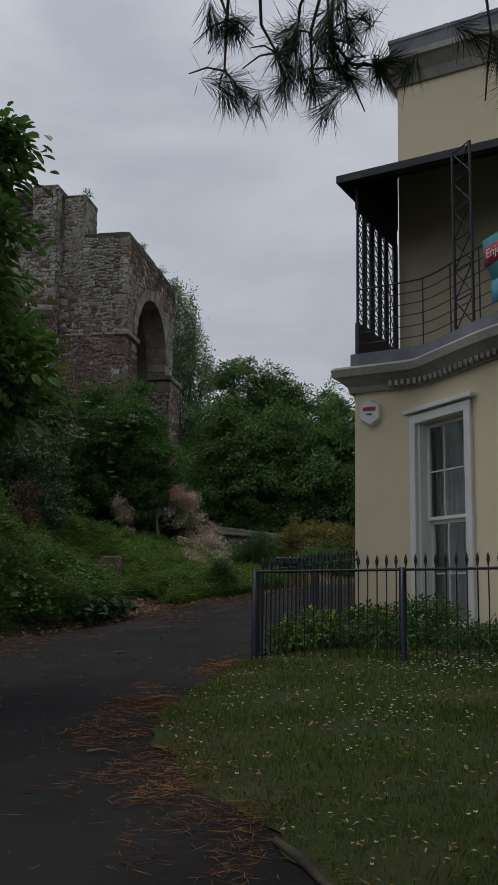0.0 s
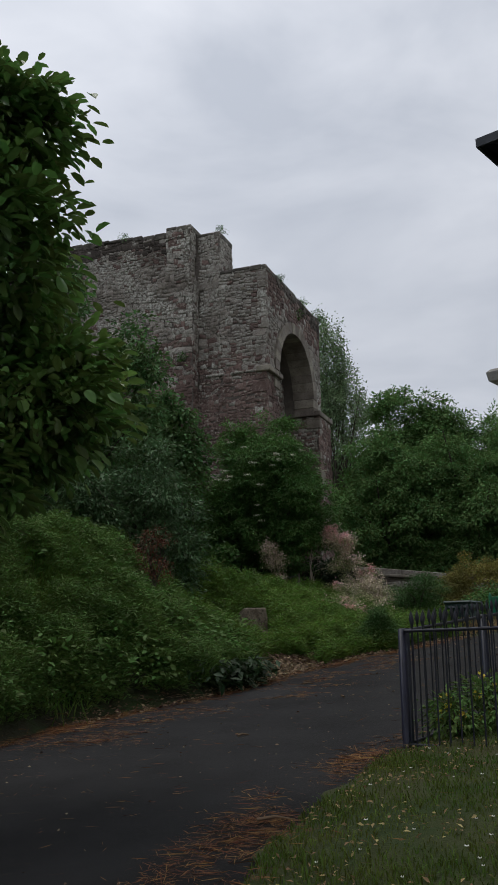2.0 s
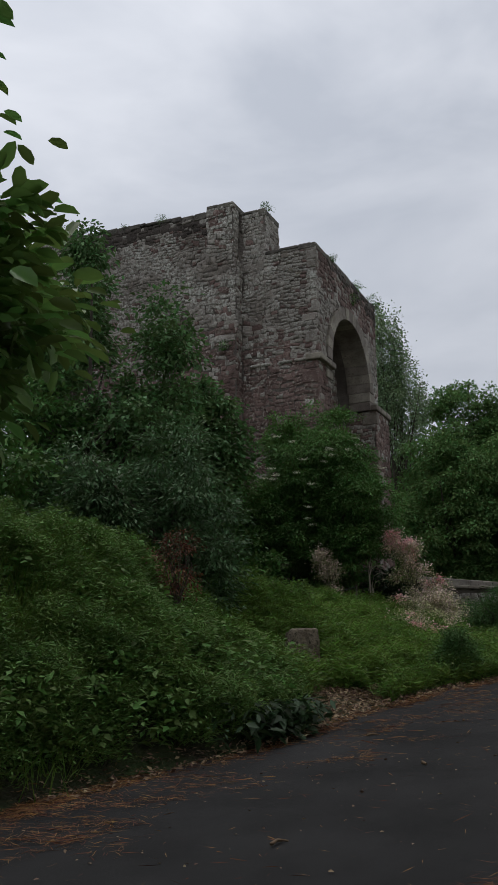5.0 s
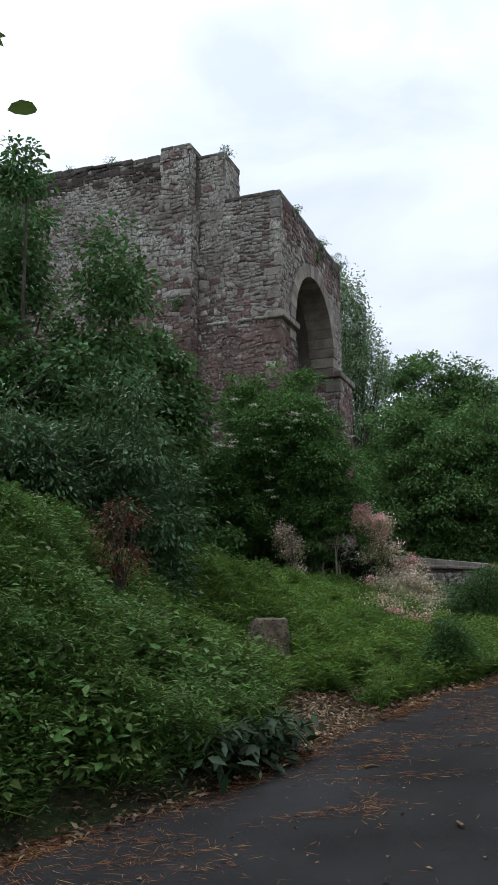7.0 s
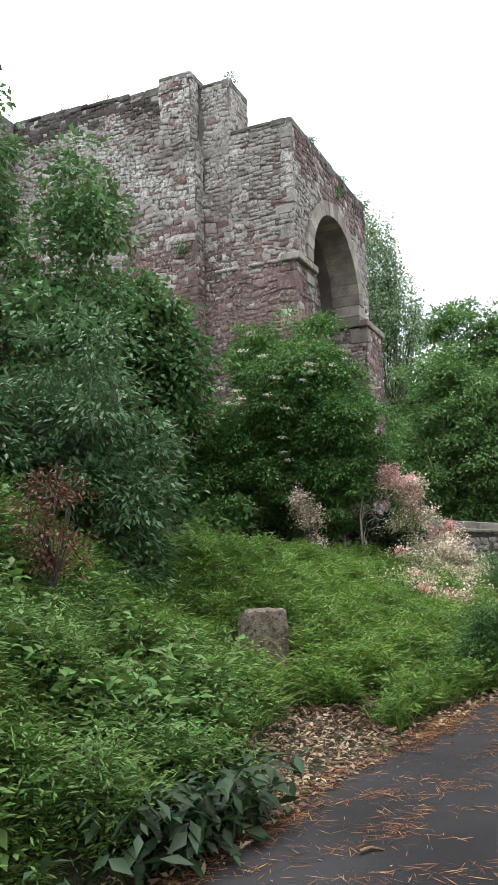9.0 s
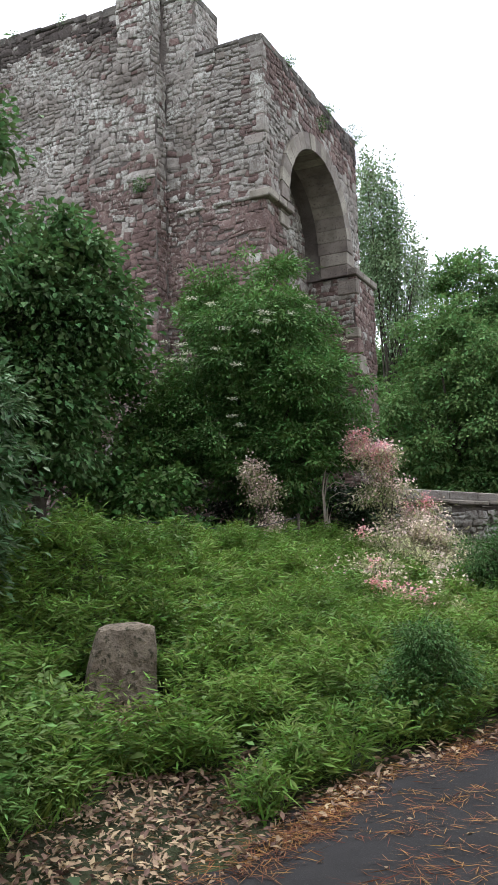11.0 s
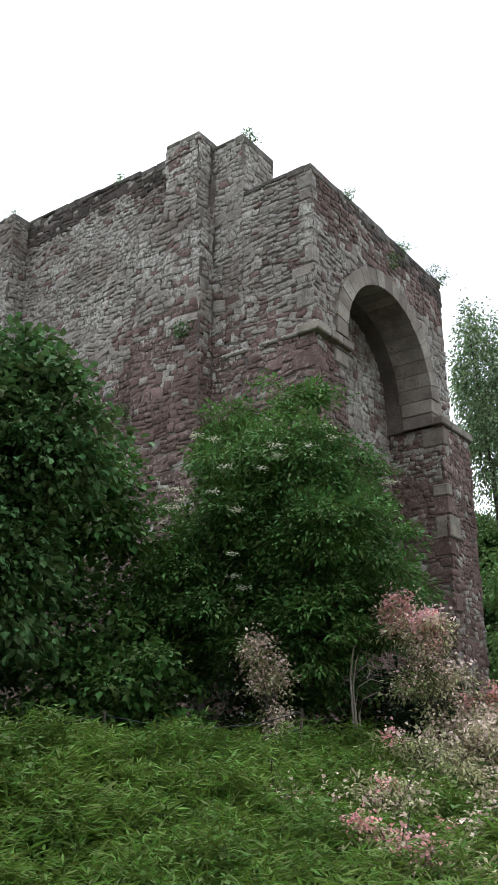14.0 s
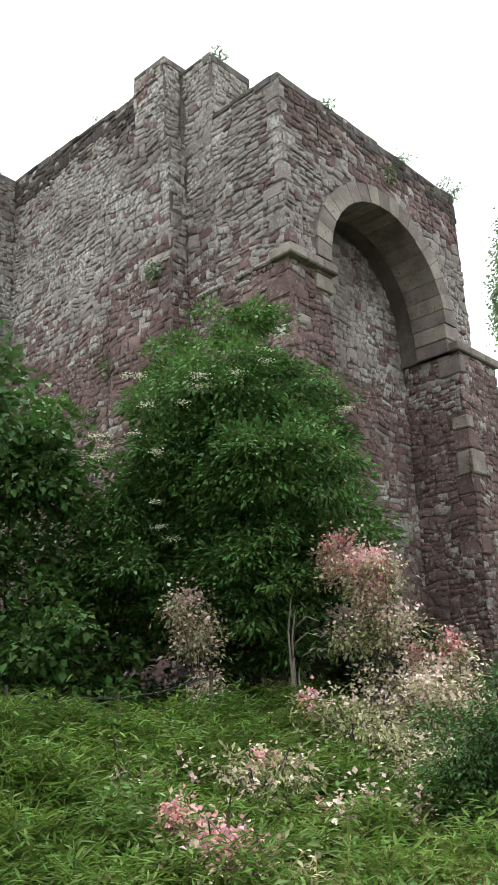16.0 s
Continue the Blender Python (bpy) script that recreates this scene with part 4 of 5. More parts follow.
part("upper_wall", wall_along([(0.06, 1.65), (2.2, 1.65), (3.2, 1.65), (8.2, 1.65)], 0.3, 3.6, 9.05, [(2.2, 3.2, 4.0, 6.3)]), STUCCO, house)
block("upper_side_wall", (0.06, 1.95, 3.6), (0.36, 8.0, 9.05), STUCCO, house)
SIDE_FRONT = [(0.0, 8.0), (0.0, 0.0)] + FRONT[1:]
part("cornice", sweep(SIDE_FRONT, [(-0.02, 3.22), (0.06, 3.22), (0.08, 3.3), (0.2, 3.4), (0.24, 3.42), (0.26, 3.52), (0.22, 3.56), (-0.02, 3.6)]), STUCCO_GREY, house, "weathered grey moulded cornice")
part("blocking_course", sweep(SIDE_FRONT, [(-0.3, 3.6), (0.05, 3.6), (0.05, 3.78), (-0.3, 3.8)]), LEAD, house)
for a in np.arange(0.56, 4.0, 0.085):
    b = bow(a)
    block("dentil", (a, b - 0.2, 3.24), (a + 0.045, b + 0.02, 3.31), STUCCO_GREY, house)
bm = bmesh.new()
deck = [bm.verts.new((x, y, 3.62)) for x, y in FRONT] + [bm.verts.new((8.2, 1.7, 3.62)), bm.verts.new((0.0, 1.7, 3.62))]
bm.faces.new(deck)
bmesh.ops.solidify(bm, geom=bm.faces[:], thickness=0.08)
part("balcony_floor", bm, LEAD, house)
UP = [(0.06, 8.0), (0.06, 1.65), (8.2, 1.65)]
part("eaves_cornice", sweep(UP, [(-0.02, 8.75), (0.05, 8.75), (0.1, 8.9), (0.24, 9.05), (0.3, 9.07), (0.3, 9.17), (-0.02, 9.2)]), STUCCO_GREY, house, "weathered stone eaves cornice")
part("parapet", sweep(UP, [(-0.25, 9.2), (0.1, 9.2), (0.1, 9.5), (0.12, 9.52), (0.12, 9.58), (-0.25, 9.6)]), LEAD, house, "grey lead-clad parapet")
for a in (0.9, 1.8, 2.7, 3.6):
    block("lead_roll", (a, 1.535, 9.2), (a + 0.05, 1.6, 9.6), LEAD, house, 0.01)
block("roof", (0.3, 1.9, 9.1), (8.2, 7.9, 9.3), LEAD, house)
block("plinth", (-0.03, -0.03, -0.4), (0.5, 0.3, 0.05), STUCCO_GREY, house, 0.01)


def sash_window(parent):
    w = new("window")
    w.parent = parent
    p, q = Vector((WIN_A0, bow(WIN_A0))), Vector((WIN_A1, bow(WIN_A1)))
    d = (q - p).normalized()
    width = (q - p).length
    w.matrix_basis = Matrix.Translation((p.x, p.y, WIN_Z0)) @ Matrix.Rotation(math.atan2(d.y, d.x), 4, "Z")
    w["label"] = "tall white-framed sash window with drawn pale curtain"
    H = WIN_Z1 - WIN_Z0
    for n, lo, hi in (("architrave", (-0.125, -0.06, -0.12), (0.0, 0.04, H + 0.1)), ("architrave", (width, -0.06, -0.12), (width + 0.125, 0.04, H + 0.1)), ("architrave", (-0.125, -0.061, H), (width + 0.125, 0.04, H + 0.12)), ("hood_moulding", (-0.2, -0.11, H + 0.14), (width + 0.2, 0.04, H + 0.2)), ("window_sill", (-0.05, -0.1, -0.12), (width + 0.05, 0.25, -0.02)), ("lining", (-0.02, 0.0, 0.0), (0.03, 0.2, H)), ("lining", (width - 0.03, 0.0, 0.0), (width + 0.02, 0.2, H))):
        block(n, lo, hi, PAINT, w, 0.008)
    mid = H * 0.52
    for z0, z1, y in ((0.03, mid, 0.17), (mid, H - 0.01, 0.12)):
        bm = bmesh.new()
        for lo, hi in (((0.03, y, z0), (0.075, y + 0.04, z1)), ((width - 0.075, y, z0), (width - 0.03, y + 0.04, z1)), ((0.03, y, z0), (width - 0.03, y + 0.04, z0 + (0.09 if z0 < 0.1 else 0.045))), ((0.03, y, z1 - 0.045), (width - 0.03, y + 0.04, z1))):
            box(bm, lo, hi)
        part("sash", bm, PAINT, w)
        bm = bmesh.new()
        for k in (0.38, 0.86):
            box(bm, (width * k - 0.009, y + 0.006, z0 + 0.04), (width * k + 0.009, y + 0.034, z1 - 0.04))
        zz = (z0 + z1) / 2
        box(bm, (0.06, y + 0.008, zz - 0.009), (width - 0.06, y + 0.032, zz + 0.009))
        part("glazing_bar", bm, PAINT, w)
        pane = block("pane", (0.06, y + 0.018, z0 + 0.04), (width - 0.06, y + 0.022, z1 - 0.04), GLASS, w)
        pane.visible_shadow = False
    V, F = [], []
    n = 60
    for k in range(n + 1):
        x = -0.05 + (width + 0.1) * k / n
        yy = 0.33 + 0.022 * math.sin(k * 1.3) + 0.01 * math.sin(k * 0.37)
        V += [(x, yy, 0.02), (x, yy, H)]
    F = [(2 * k, 2 * k + 2, 2 * k + 3, 2 * k + 1) for k in range(n)]
    apart("curtain", np.array(V), np.array(F), CURTAIN, w, "pale net curtain")


CURTAIN = mat("net_curtain", (0.42, 0.44, 0.45), (0.55, 0.57, 0.57), scale=3, fine=90, rough=0.9, bump=0.1, vary=0, trans=0.3)
sash_window(house)
block("inner_floor", (0.3, 0.35, -0.1), (7.9, 7.7, 0.0), WOOD, house)
block("inner_ceiling", (0.3, 0.35, 3.1), (7.9, 7.7, 3.2), PAINT, house)
block("door_leaf", (2.2, 1.75, 3.95), (3.2, 1.8, 6.3), CANOPY, house)

# verandah: canopy, lattice end panel, posts and railing
EAVE = [(float(a), -0.3) for a in np.linspace(-0.12, END_A + 0.2, 20)]


def canopy():
    n = len(EAVE)
    V, F = [], []
    for i, (a, b) in enumerate(EAVE):
        V += [(a, b, 6.32), (a * 0.99 + 0.02, 0.45, 6.66), (max(a, 0.06), 1.66, 7.22)]
    for i in range(n - 1):
        for j in range(2):
            F.append((3 * i + j, 3 * i + 3 + j, 3 * i + 4 + j, 3 * i + 1 + j))
    ob = apart("canopy", np.array(V), np.array(F), CANOPY, house, "dark sheet-metal verandah canopy")
    m = ob.modifiers.new("thick", "SOLIDIFY")
    m.thickness = 0.03
    part("canopy_fascia", sweep([(-0.12, 1.66)] + EAVE, [(0, 6.24), (0.03, 6.24), (0.03, 6.35), (0, 6.35)]), CANOPY, house)
    bm = bmesh.new()
    vs = [bm.verts.new(c) for c in ((-0.12, -0.3, 6.32), (-0.1, 0.45, 6.66), (0.06, 1.66, 7.22), (-0.12, 1.66, 6.32))]
    bm.faces.new(vs)
    bmesh.ops.solidify(bm, geom=bm.faces[:], thickness=0.03)
    part("canopy_end", bm, CANOPY, house)


canopy()
bm = bmesh.new()
vs = [bm.verts.new(c) for c in ((0.02, 0.0, 6.25), (0.02, 0.02, 6.36), (0.02, 0.55, 6.6), (0.05, 1.65, 7.2), (0.05, 1.65, 6.25))]
bm.faces.new(vs)
bmesh.ops.solidify(bm, geom=bm.faces[:], thickness=0.04)
part("end_spandrel", bm, CANOPY, house)
# unseen far end, added to keep light out of the verandah
block("shading_end_wall", (8.1, 0.0, 3.6), (8.2, 1.65, 7.1), STUCCO, house)


def rod(bm, p, q, r=0.01, sides=5):
    V, F = tube_arrays([p, q], [r, r], sides)
    vs = [bm.verts.new(v) for v in V]
    for f in F:
        bm.faces.new([vs[i] for i in f])
    bm.faces.new(vs[:sides][::-1])
    bm.faces.new(vs[sides:])


def lattice(parent, p, q, z0, z1):
    """An iron trellis panel: two stiles, rails, and crossed bars."""
    p, q = Vector((*p, 0)), Vector((*q, 0))
    d = q - p
    up = Vector((0, 0, 1))
    for f in (0, 1):
        bm = bmesh.new()
        rod(bm, p + d * f + up * z0, p + d * f + up * z1, 0.02, 6)
        part("stile", bm, IRON, parent)
    bm = bmesh.new()
    k = max(int((z1 - z0) / d.length / 1.0), 1)
    hgt = (z1 - z0) / k
    for i in range(k):
        a, b = z0 + i * hgt, z0 + (i + 1) * hgt
        rod(bm, p + up * a, p + d + up * b, 0.008)
        rod(bm, p + d + up * a, p + up * b, 0.008)
        rod(bm, p + up * b, p + d + up * b, 0.01)
    part("trellis", bm, IRON, parent)


for a0, a1 in ((0.02, 0.24), (0.32, 0.52), (0.62, 0.84), (0.92, 1.12), (1.2, 1.5)):
    lattice(house, (0.03, a0), (0.03, a1), 3.85, 6.2)
bm = bmesh.new()
for z0, z1 in ((3.8, 4.25), (5.95, 6.3)):
    box(bm, (0.0, 0.0, z0), (0.05, 1.6, z1))
box(bm, (0.0, 0.53, 4.2), (0.05, 0.6, 6.0))
box(bm, (0.0, 1.13, 4.2), (0.05, 1.19, 6.0))
box(bm, (0.0, 1.5, 4.2), (0.05, 1.62, 6.0))
part("end_frame", bm, IRON, house, "dark navy verandah end frame")
for a0, a1 in ((1.54, 1.84), (3.5, 3.8)):
    lattice(house, (a0, bow(a0) + 0.06), (a1, bow(a1) + 0.06), 3.8, 6.25)
bm = bmesh.new()
for z in np.linspace(3.95, 4.75, 6):
    pts = [(a, b + 0.06) for a, b in FRONT]
    for (x0, y0), (x1, y1) in zip(pts[::2], pts[2::2]):
        rod(bm, Vector((x0, y0, z)), Vector((x1, y1, z)), 0.012 if z > 4.7 else 0.007)
for a in np.arange(0.5, 7.7, 0.48):
    rod(bm, Vector((a, bow(a) + 0.06, 3.8)), Vector((a, bow(a) + 0.06, 4.75)), 0.01)
part("balcony_railing", bm, IRON, house)

# alarm box and banner
alarm = thing("alarm_box", "white six-sided alarm box with red lettering bar", "alarm", (-0.70, 12.04, HOUSE_Z), -19.03)
bm = bmesh.new()
ring = [(math.cos(radians(30 + 60 * k)) * 0.17, math.sin(radians(30 + 60 * k)) * 0.19) for k in range(6)]
f0 = [bm.verts.new((0.24 + x, -0.004, 2.93 + z)) for x, z in ring]
f1 = [bm.verts.new((0.24 + x * 0.9, -0.08, 2.93 + z * 0.9)) for x, z in ring]
bm.faces.new(f1)
for k in range(6):
    bm.faces.new((f0[k], f0[(k + 1) % 6], f1[(k + 1) % 6], f1[k]))
bmesh.ops.recalc_face_normals(bm, faces=bm.faces[:])
part("case", bm, PAINT, alarm)
RED_PAINT = mat("red_print", (0.32, 0.035, 0.05), (0.38, 0.05, 0.06), rough=0.6, bump=0, vary=0)
TEAL = mat("teal_cloth", (0.03, 0.16, 0.18), (0.05, 0.24, 0.26), scale=3, rough=0.8, bump=0.2, vary=0)
BLUE_CLOTH = mat("light_blue_cloth", (0.08, 0.28, 0.4), (0.12, 0.34, 0.46), scale=3, rough=0.8, bump=0.2, vary=0)
block("logo_bar", (0.15, -0.087, 2.95), (0.33, -0.082, 3.0), RED_PAINT, alarm)
block("small_print", (0.2, -0.087, 2.89), (0.28, -0.082, 2.91), IRON, alarm)
banner = thing("banner", "teal and red cloth banner tied to the balcony railing", "banner", (-0.70, 12.04, HOUSE_Z), -19.03)


def cloth(name, a0, a1, z0, z1, material, out):
    V, F = [], []
    n = 14
    for k in range(n + 1):
        a = a0 + (a1 - a0) * k / n
        for z in (z0(a), z1(a)):
            V.append((a, bow(a) - out + 0.015 * math.sin(a * 22), z))
    F = [(2 * k, 2 * k + 2, 2 * k + 3, 2 * k + 1) for k in range(n)]
    ob = apart(name, np.array(V), np.array(F), material, banner)
    ob.modifiers.new("thick", "SOLIDIFY").thickness = 0.004


cloth("cloth", 2.02, 3.4, lambda a: 4.02 + max(0, 0.5 - (a - 2.02) * 2.2), lambda a: 4.78, TEAL, 0.0)
cloth("stripe", 2.04, 3.4, lambda a: 4.42 + 0.05 * (a - 2.04), lambda a: 4.66 + 0.05 * (a - 2.04), RED_PAINT, 0.012)
cloth("lower_cloth", 2.14, 3.4, lambda a: 3.92, lambda a: 4.2, BLUE_CLOTH, 0.008)
txt = bpy.data.curves.new("lettering", "FONT")
txt.body, txt.size, txt.extrude = "Enjoy", 0.16, 0.002
tob = new("lettering", txt)
tob.parent = banner
tob.matrix_basis = Matrix.Translation((2.08, bow(2.08) - 0.05, 4.5)) @ Matrix.Rotation(-0.63, 4, "Z") @ Matrix.Rotation(radians(90), 4, "X")
txt.materials.append(PAINT)

# ---- railings ----
def railing(name, p, q, panels):
    """Iron railing panels between thick posts, with spear finials on the bars."""
    ob = thing(name, "dark navy iron railings with spear-shaped finials", "railing", (p[0], p[1], 0))
    p, q = np.array(p, float), np.array(q, float)
    d = q - p
    L = np.linalg.norm(d)
    e = d / L
    H = 1.0

    def foot(s):
        x, y = p + e * s
        return np.array((*(e * s), float(road_z(x, y)) - 0.05))

    for k in range(panels + 1):
        f = foot(L * k / panels)
        V, F = tube_arrays([f - (0, 0, 0.15), f + (0, 0, H)], [0.034, 0.034], 4)
        F = np.vstack([F, [(4, 5, 6, 7)]])
        apart("post", V, F, IRON_BLUE, ob)
    for z in (0.1, H - 0.02):
        a, b = foot(0) + (0, 0, z), foot(L) + (0, 0, z)
        apart("rail", *tube_arrays([a, b], [0.014, 0.014], 4), IRON, ob)
    V, F = tube_arrays([(0, 0, 0.08), (0, 0, H + 0.005), (0, 0, H + 0.03), (0, 0, H + 0.06), (0, 0, H + 0.1), (0, 0, H + 0.13)], [0.007, 0.007, 0.012, 0.02, 0.012, 0.001], 6)
    shared = arrays("bar", V, F, IRON)
    n = int(round(L / 0.1))
    for k in range(1, n):
        bar = new("bar", shared)
        bar.parent = ob
        f = foot(L * k / n)
        bar.matrix_basis = Matrix.Translation(f)
    return ob


CORNER = (-1.58, 9.42)
railing("railing", CORNER, (CORNER[0] + 1.79 * 2.6, CORNER[1] - 0.74 * 2.6), 3)
railing("railing", (CORNER[0] + 0.326 * 0.05, CORNER[1] + 0.945 * 0.05), (CORNER[0] + 0.326 * 5.7, CORNER[1] + 0.945 * 5.7), 4)

# ---- green sign posts, litter bin ----
GREEN = mat("green_paint", (0.01, 0.12, 0.06), (0.015, 0.16, 0.08), scale=3, rough=0.45, bump=0.1, vary=0)
board = thing("notice_board", "small green painted notice board on two posts", "sign", (-2.45, 24.2, gz(-2.45, 24.2)), 10)
for x in (-0.14, 0.14):
    V, F = tube_arrays([(x, 0, -0.1), (x, 0, 0.68), (x, 0, 0.72), (x, 0, 0.76)], [0.04, 0.04, 0.03, 0.005], 10)
    apart("post", V, F, GREEN, board, smooth=True)
block("panel", (-0.12, -0.015, 0.2), (0.12, 0.015, 0.66), GREEN, board, 0.005)
BIN = mat("dark_green_plastic", (0.012, 0.03, 0.028), (0.02, 0.045, 0.04), scale=3, rough=0.5, bump=0.15, vary=0)
bin_ob = thing("litter_bin", "dark green litter bin with a slotted rim", "bin", (-2.98, 22.3, gz(-2.98, 22.3) - 0.15), -15)
bm = bmesh.new()
box(bm, (-0.28, -0.26, 0.0), (0.28, 0.26, 0.64), 0.05)
for v in bm.verts:
    v.co.x *= 0.86 + 0.15 * v.co.z
    v.co.y *= 0.86 + 0.15 * v.co.z
part("body", bm, BIN, bin_ob)
block("rim_band", (-0.3, -0.28, 0.65), (0.3, 0.28, 0.76), BIN, bin_ob, 0.02)
block("lid", (-0.33, -0.31, 0.765), (0.33, 0.31, 0.83), BIN, bin_ob, 0.03)
for x in (-0.2, 0.08):
    block("slot", (x, -0.286, 0.68), (x + 0.14, -0.278, 0.72), LEAD, bin_ob)

STUMP = mat("dark_stump", (0.09, 0.068, 0.055), (0.18, 0.145, 0.12), scale=6, fine=30, rough=0.95, bump=0.9, vary=0, dist=0.03)
# weathered post beside the flowering shrub
V, F = tube_arrays([(0, 0, -0.2), (0.01, 0, 0.6), (-0.01, 0.01, 0.8), (0.0, 0, 1.02)], [0.2, 0.185, 0.175, 0.16], 9)
F = np.vstack([F, [(27, 28, 29, 30)], [(30, 31, 32, 33)], [(33, 34, 35, 27)], [(27, 30, 33, 33)]])[:-1]
post = apart("tree_stump", V + rng.normal(size=V.shape) * 0.022, F, STUMP)
post.matrix_world = pose(-8.36, 27.2, gz(-8.36, 27.2) - 0.02)
tagged(post, "grey weathered tall stump under the elder bush", "stump")

# ---- pine boughs overhanging the lawn ----
def pine_bough(ob, pts, r, tufts):
    V, F = tube_arrays(pts, np.linspace(r, r * 0.35, len(pts)), 5)
    apart("branch", V, F, BARK, ob, smooth=True)
    P, D = [], []
    for c, way, n, l in tufts:
        c, way = np.array(c), unit(np.array(way, float))
        for _ in range(n):
            s = rng.uniform(0, 0.16)
            P.append(c - way * s + rng.normal(size=3) * 0.008)
            D.append(unit(way + rng.normal(size=3) * 0.45 + (0, 0, -0.25)) * rng.uniform(0.7, 1.1))
    P, D = np.array(P), np.array(D)
    V, F = leaf_arrays(P, D, 0.18, 0.0036, 0.0, 0.3)
    apart("needles", V, F, PINE, ob)


pine = thing("pine_tree", "tall dark pine with long-needled boughs over the lawn", "tree", (4.6, 2.6, 0.4))
off = np.array((4.6, 2.6, 0.4))


def local(pts):
    return [tuple(np.array(p) - off) for p in pts]


V, F = tube_arrays(local([(4.6, 2.6, 0.2), (4.5, 2.6, 4), (4.3, 2.7, 8), (4.2, 2.7, 12.5)]), [0.34, 0.28, 0.22, 0.08], 10)
apart("trunk", V, F, BARK, pine, smooth=True)


def tuft_line(pts, n, l=0.19):
    out = []
    for a, b in zip(pts, pts[1:]):
        out.append((b, np.array(b) - np.array(a), n, l))
    return out


BOUGHS = [
    [(4.3, 2.9, 6.2), (2.2, 4.0, 5.9), (0.7, 4.5, 5.45), (-0.3, 4.5, 5.2), (-0.9, 4.5, 5.25)],
    [(-0.9, 4.5, 5.25), (-0.92, 4.5, 4.75), (-0.93, 4.52, 4.45), (-0.82, 4.5, 4.3)],
    [(-0.9, 4.5, 5.25), (-0.96, 4.5, 4.9), (-0.9, 4.45, 4.72), (-0.86, 4.45, 4.66)],
    [(-0.75, 4.5, 5.23), (-0.72, 4.5, 4.7), (-0.63, 4.5, 4.52), (-0.58, 4.5, 4.43)],
    [(-0.3, 4.5, 5.2), (-0.5, 4.5, 4.8), (-0.52, 4.55, 4.68), (-0.55, 4.55, 4.6)],
    [(-0.3, 4.5, 5.2), (-0.44, 4.5, 4.62), (-0.43, 4.5, 4.4), (-0.42, 4.5, 4.3)],
    [(-0.3, 4.5, 5.2), (-0.34, 4.45, 4.8), (-0.33, 4.45, 4.55), (-0.32, 4.45, 4.45)],
    [(-0.3, 4.5, 5.2), (-0.25, 4.5, 4.85), (-0.24, 4.5, 4.68), (-0.22, 4.5, 4.58)],
    [(-0.3, 4.5, 5.2), (-0.33, 4.55, 4.6), (-0.27, 4.55, 4.42), (-0.22, 4.55, 4.37)],
    [(-0.33, 4.55, 4.6), (-0.22, 4.55, 4.44), (-0.1, 4.55, 4.42), (0.0, 4.55, 4.45)],
    [(0.7, 4.5, 5.45), (0.5, 4.5, 4.85), (0.53, 4.5, 4.5), (0.58, 4.5, 4.38)],
]
for b in BOUGHS:
    pts = local(b)
    t = tuft_line(pts[-2:], 190)
    for k in range(3):
        c = np.array(pts[-1]) * (1 - k * 0.3) + np.array(pts[-2]) * k * 0.3
        t.append((c + rng.normal(size=3) * 0.07, rng.normal(size=3) * 0.5 + (-0.4, 0, -0.35), 130, 0.19))
    pine_bough(pine, pts, 0.035 if b is BOUGHS[0] else 0.012, t if b is not BOUGHS[0] else t[:1])
    for k in range(3):
        c = np.array(pts[-2])
        e = c + rng.normal(size=3) * 0.12 + (0, 0, -0.1)
        V, F = tube_arrays([c, (c + e) / 2 + (0, 0, 0.03), e], [0.008, 0.006, 0.004], 4)
        apart("twig", V, F, BARK, pine)
# crown out of view above the boughs, widened to shade lawn and path
(V, F), C = crown_arrays([(3.6, 1.2, 8.6, 4.6, 3.6, 1.6), (0.2, -1.2, 8.2, 4.0, 3.4, 1.2), (4.5, 2.5, 11, 2.8, 2.8, 1.6), (4.5, -4, 8, 4, 3, 1.6), (0.5, 2.6, 9.4, 5.0, 3.0, 1.0)], 1300, 110, 0.34, 0.24, 0.026)
apart("crown", V - off, F, PINE, pine)

# ---- undergrowth, grass and litter ----
def blades(x, y, z, height, width, lean=0.5):
    """Curved grass blades with five corners each."""
    n = len(x)
    a = rng.uniform(0, 2 * math.pi, n)
    s = np.stack([np.cos(a), np.sin(a), np.zeros(n)], 1)
    b = rng.uniform(0, 2 * math.pi, n)
    f = np.stack([np.cos(b), np.sin(b), np.zeros(n)], 1) * (lean * rng.uniform(0.2, 1.3, n))[:, None]
    P = np.stack([x, y, z], 1)
    h = (height * rng.uniform(0.55, 1.25, n))[:, None]
    w = width * rng.uniform(0.7, 1.3, (n, 1))
    up = np.array((0, 0, 1.0))
    m = P + up * h * 0.6 + f * h * 0.3
    t = P + up * h * (1 - 0.35 * np.linalg.norm(f, axis=1, keepdims=True)) + f * h * 0.95
    V = np.stack([P - s * w / 2, P + s * w / 2, m - s * w * 0.42, m + s * w * 0.42, t], 1).reshape(-1, 3)
    i = np.arange(n)[:, None] * 5
    F = np.concatenate([i + (0, 1, 3), i + (0, 3, 2), i + (2, 3, 4)], 1).reshape(-1, 3)
    return V, F


def stuff(name, V, F, material, label, category):
    ob = apart(name, V, F, material)
    return tagged(ob, label, category, kind="stuff")


def patchy(x, y, s=0.9, seed=0.0):
    return 0.5 + 0.25 * np.sin(x * 2.3 / s + seed + 1.3 * np.sin(y * 1.7 / s)) + 0.25 * np.sin(y * 2.9 / s + 2 * seed + 1.1 * np.sin(x * 2.1 / s))


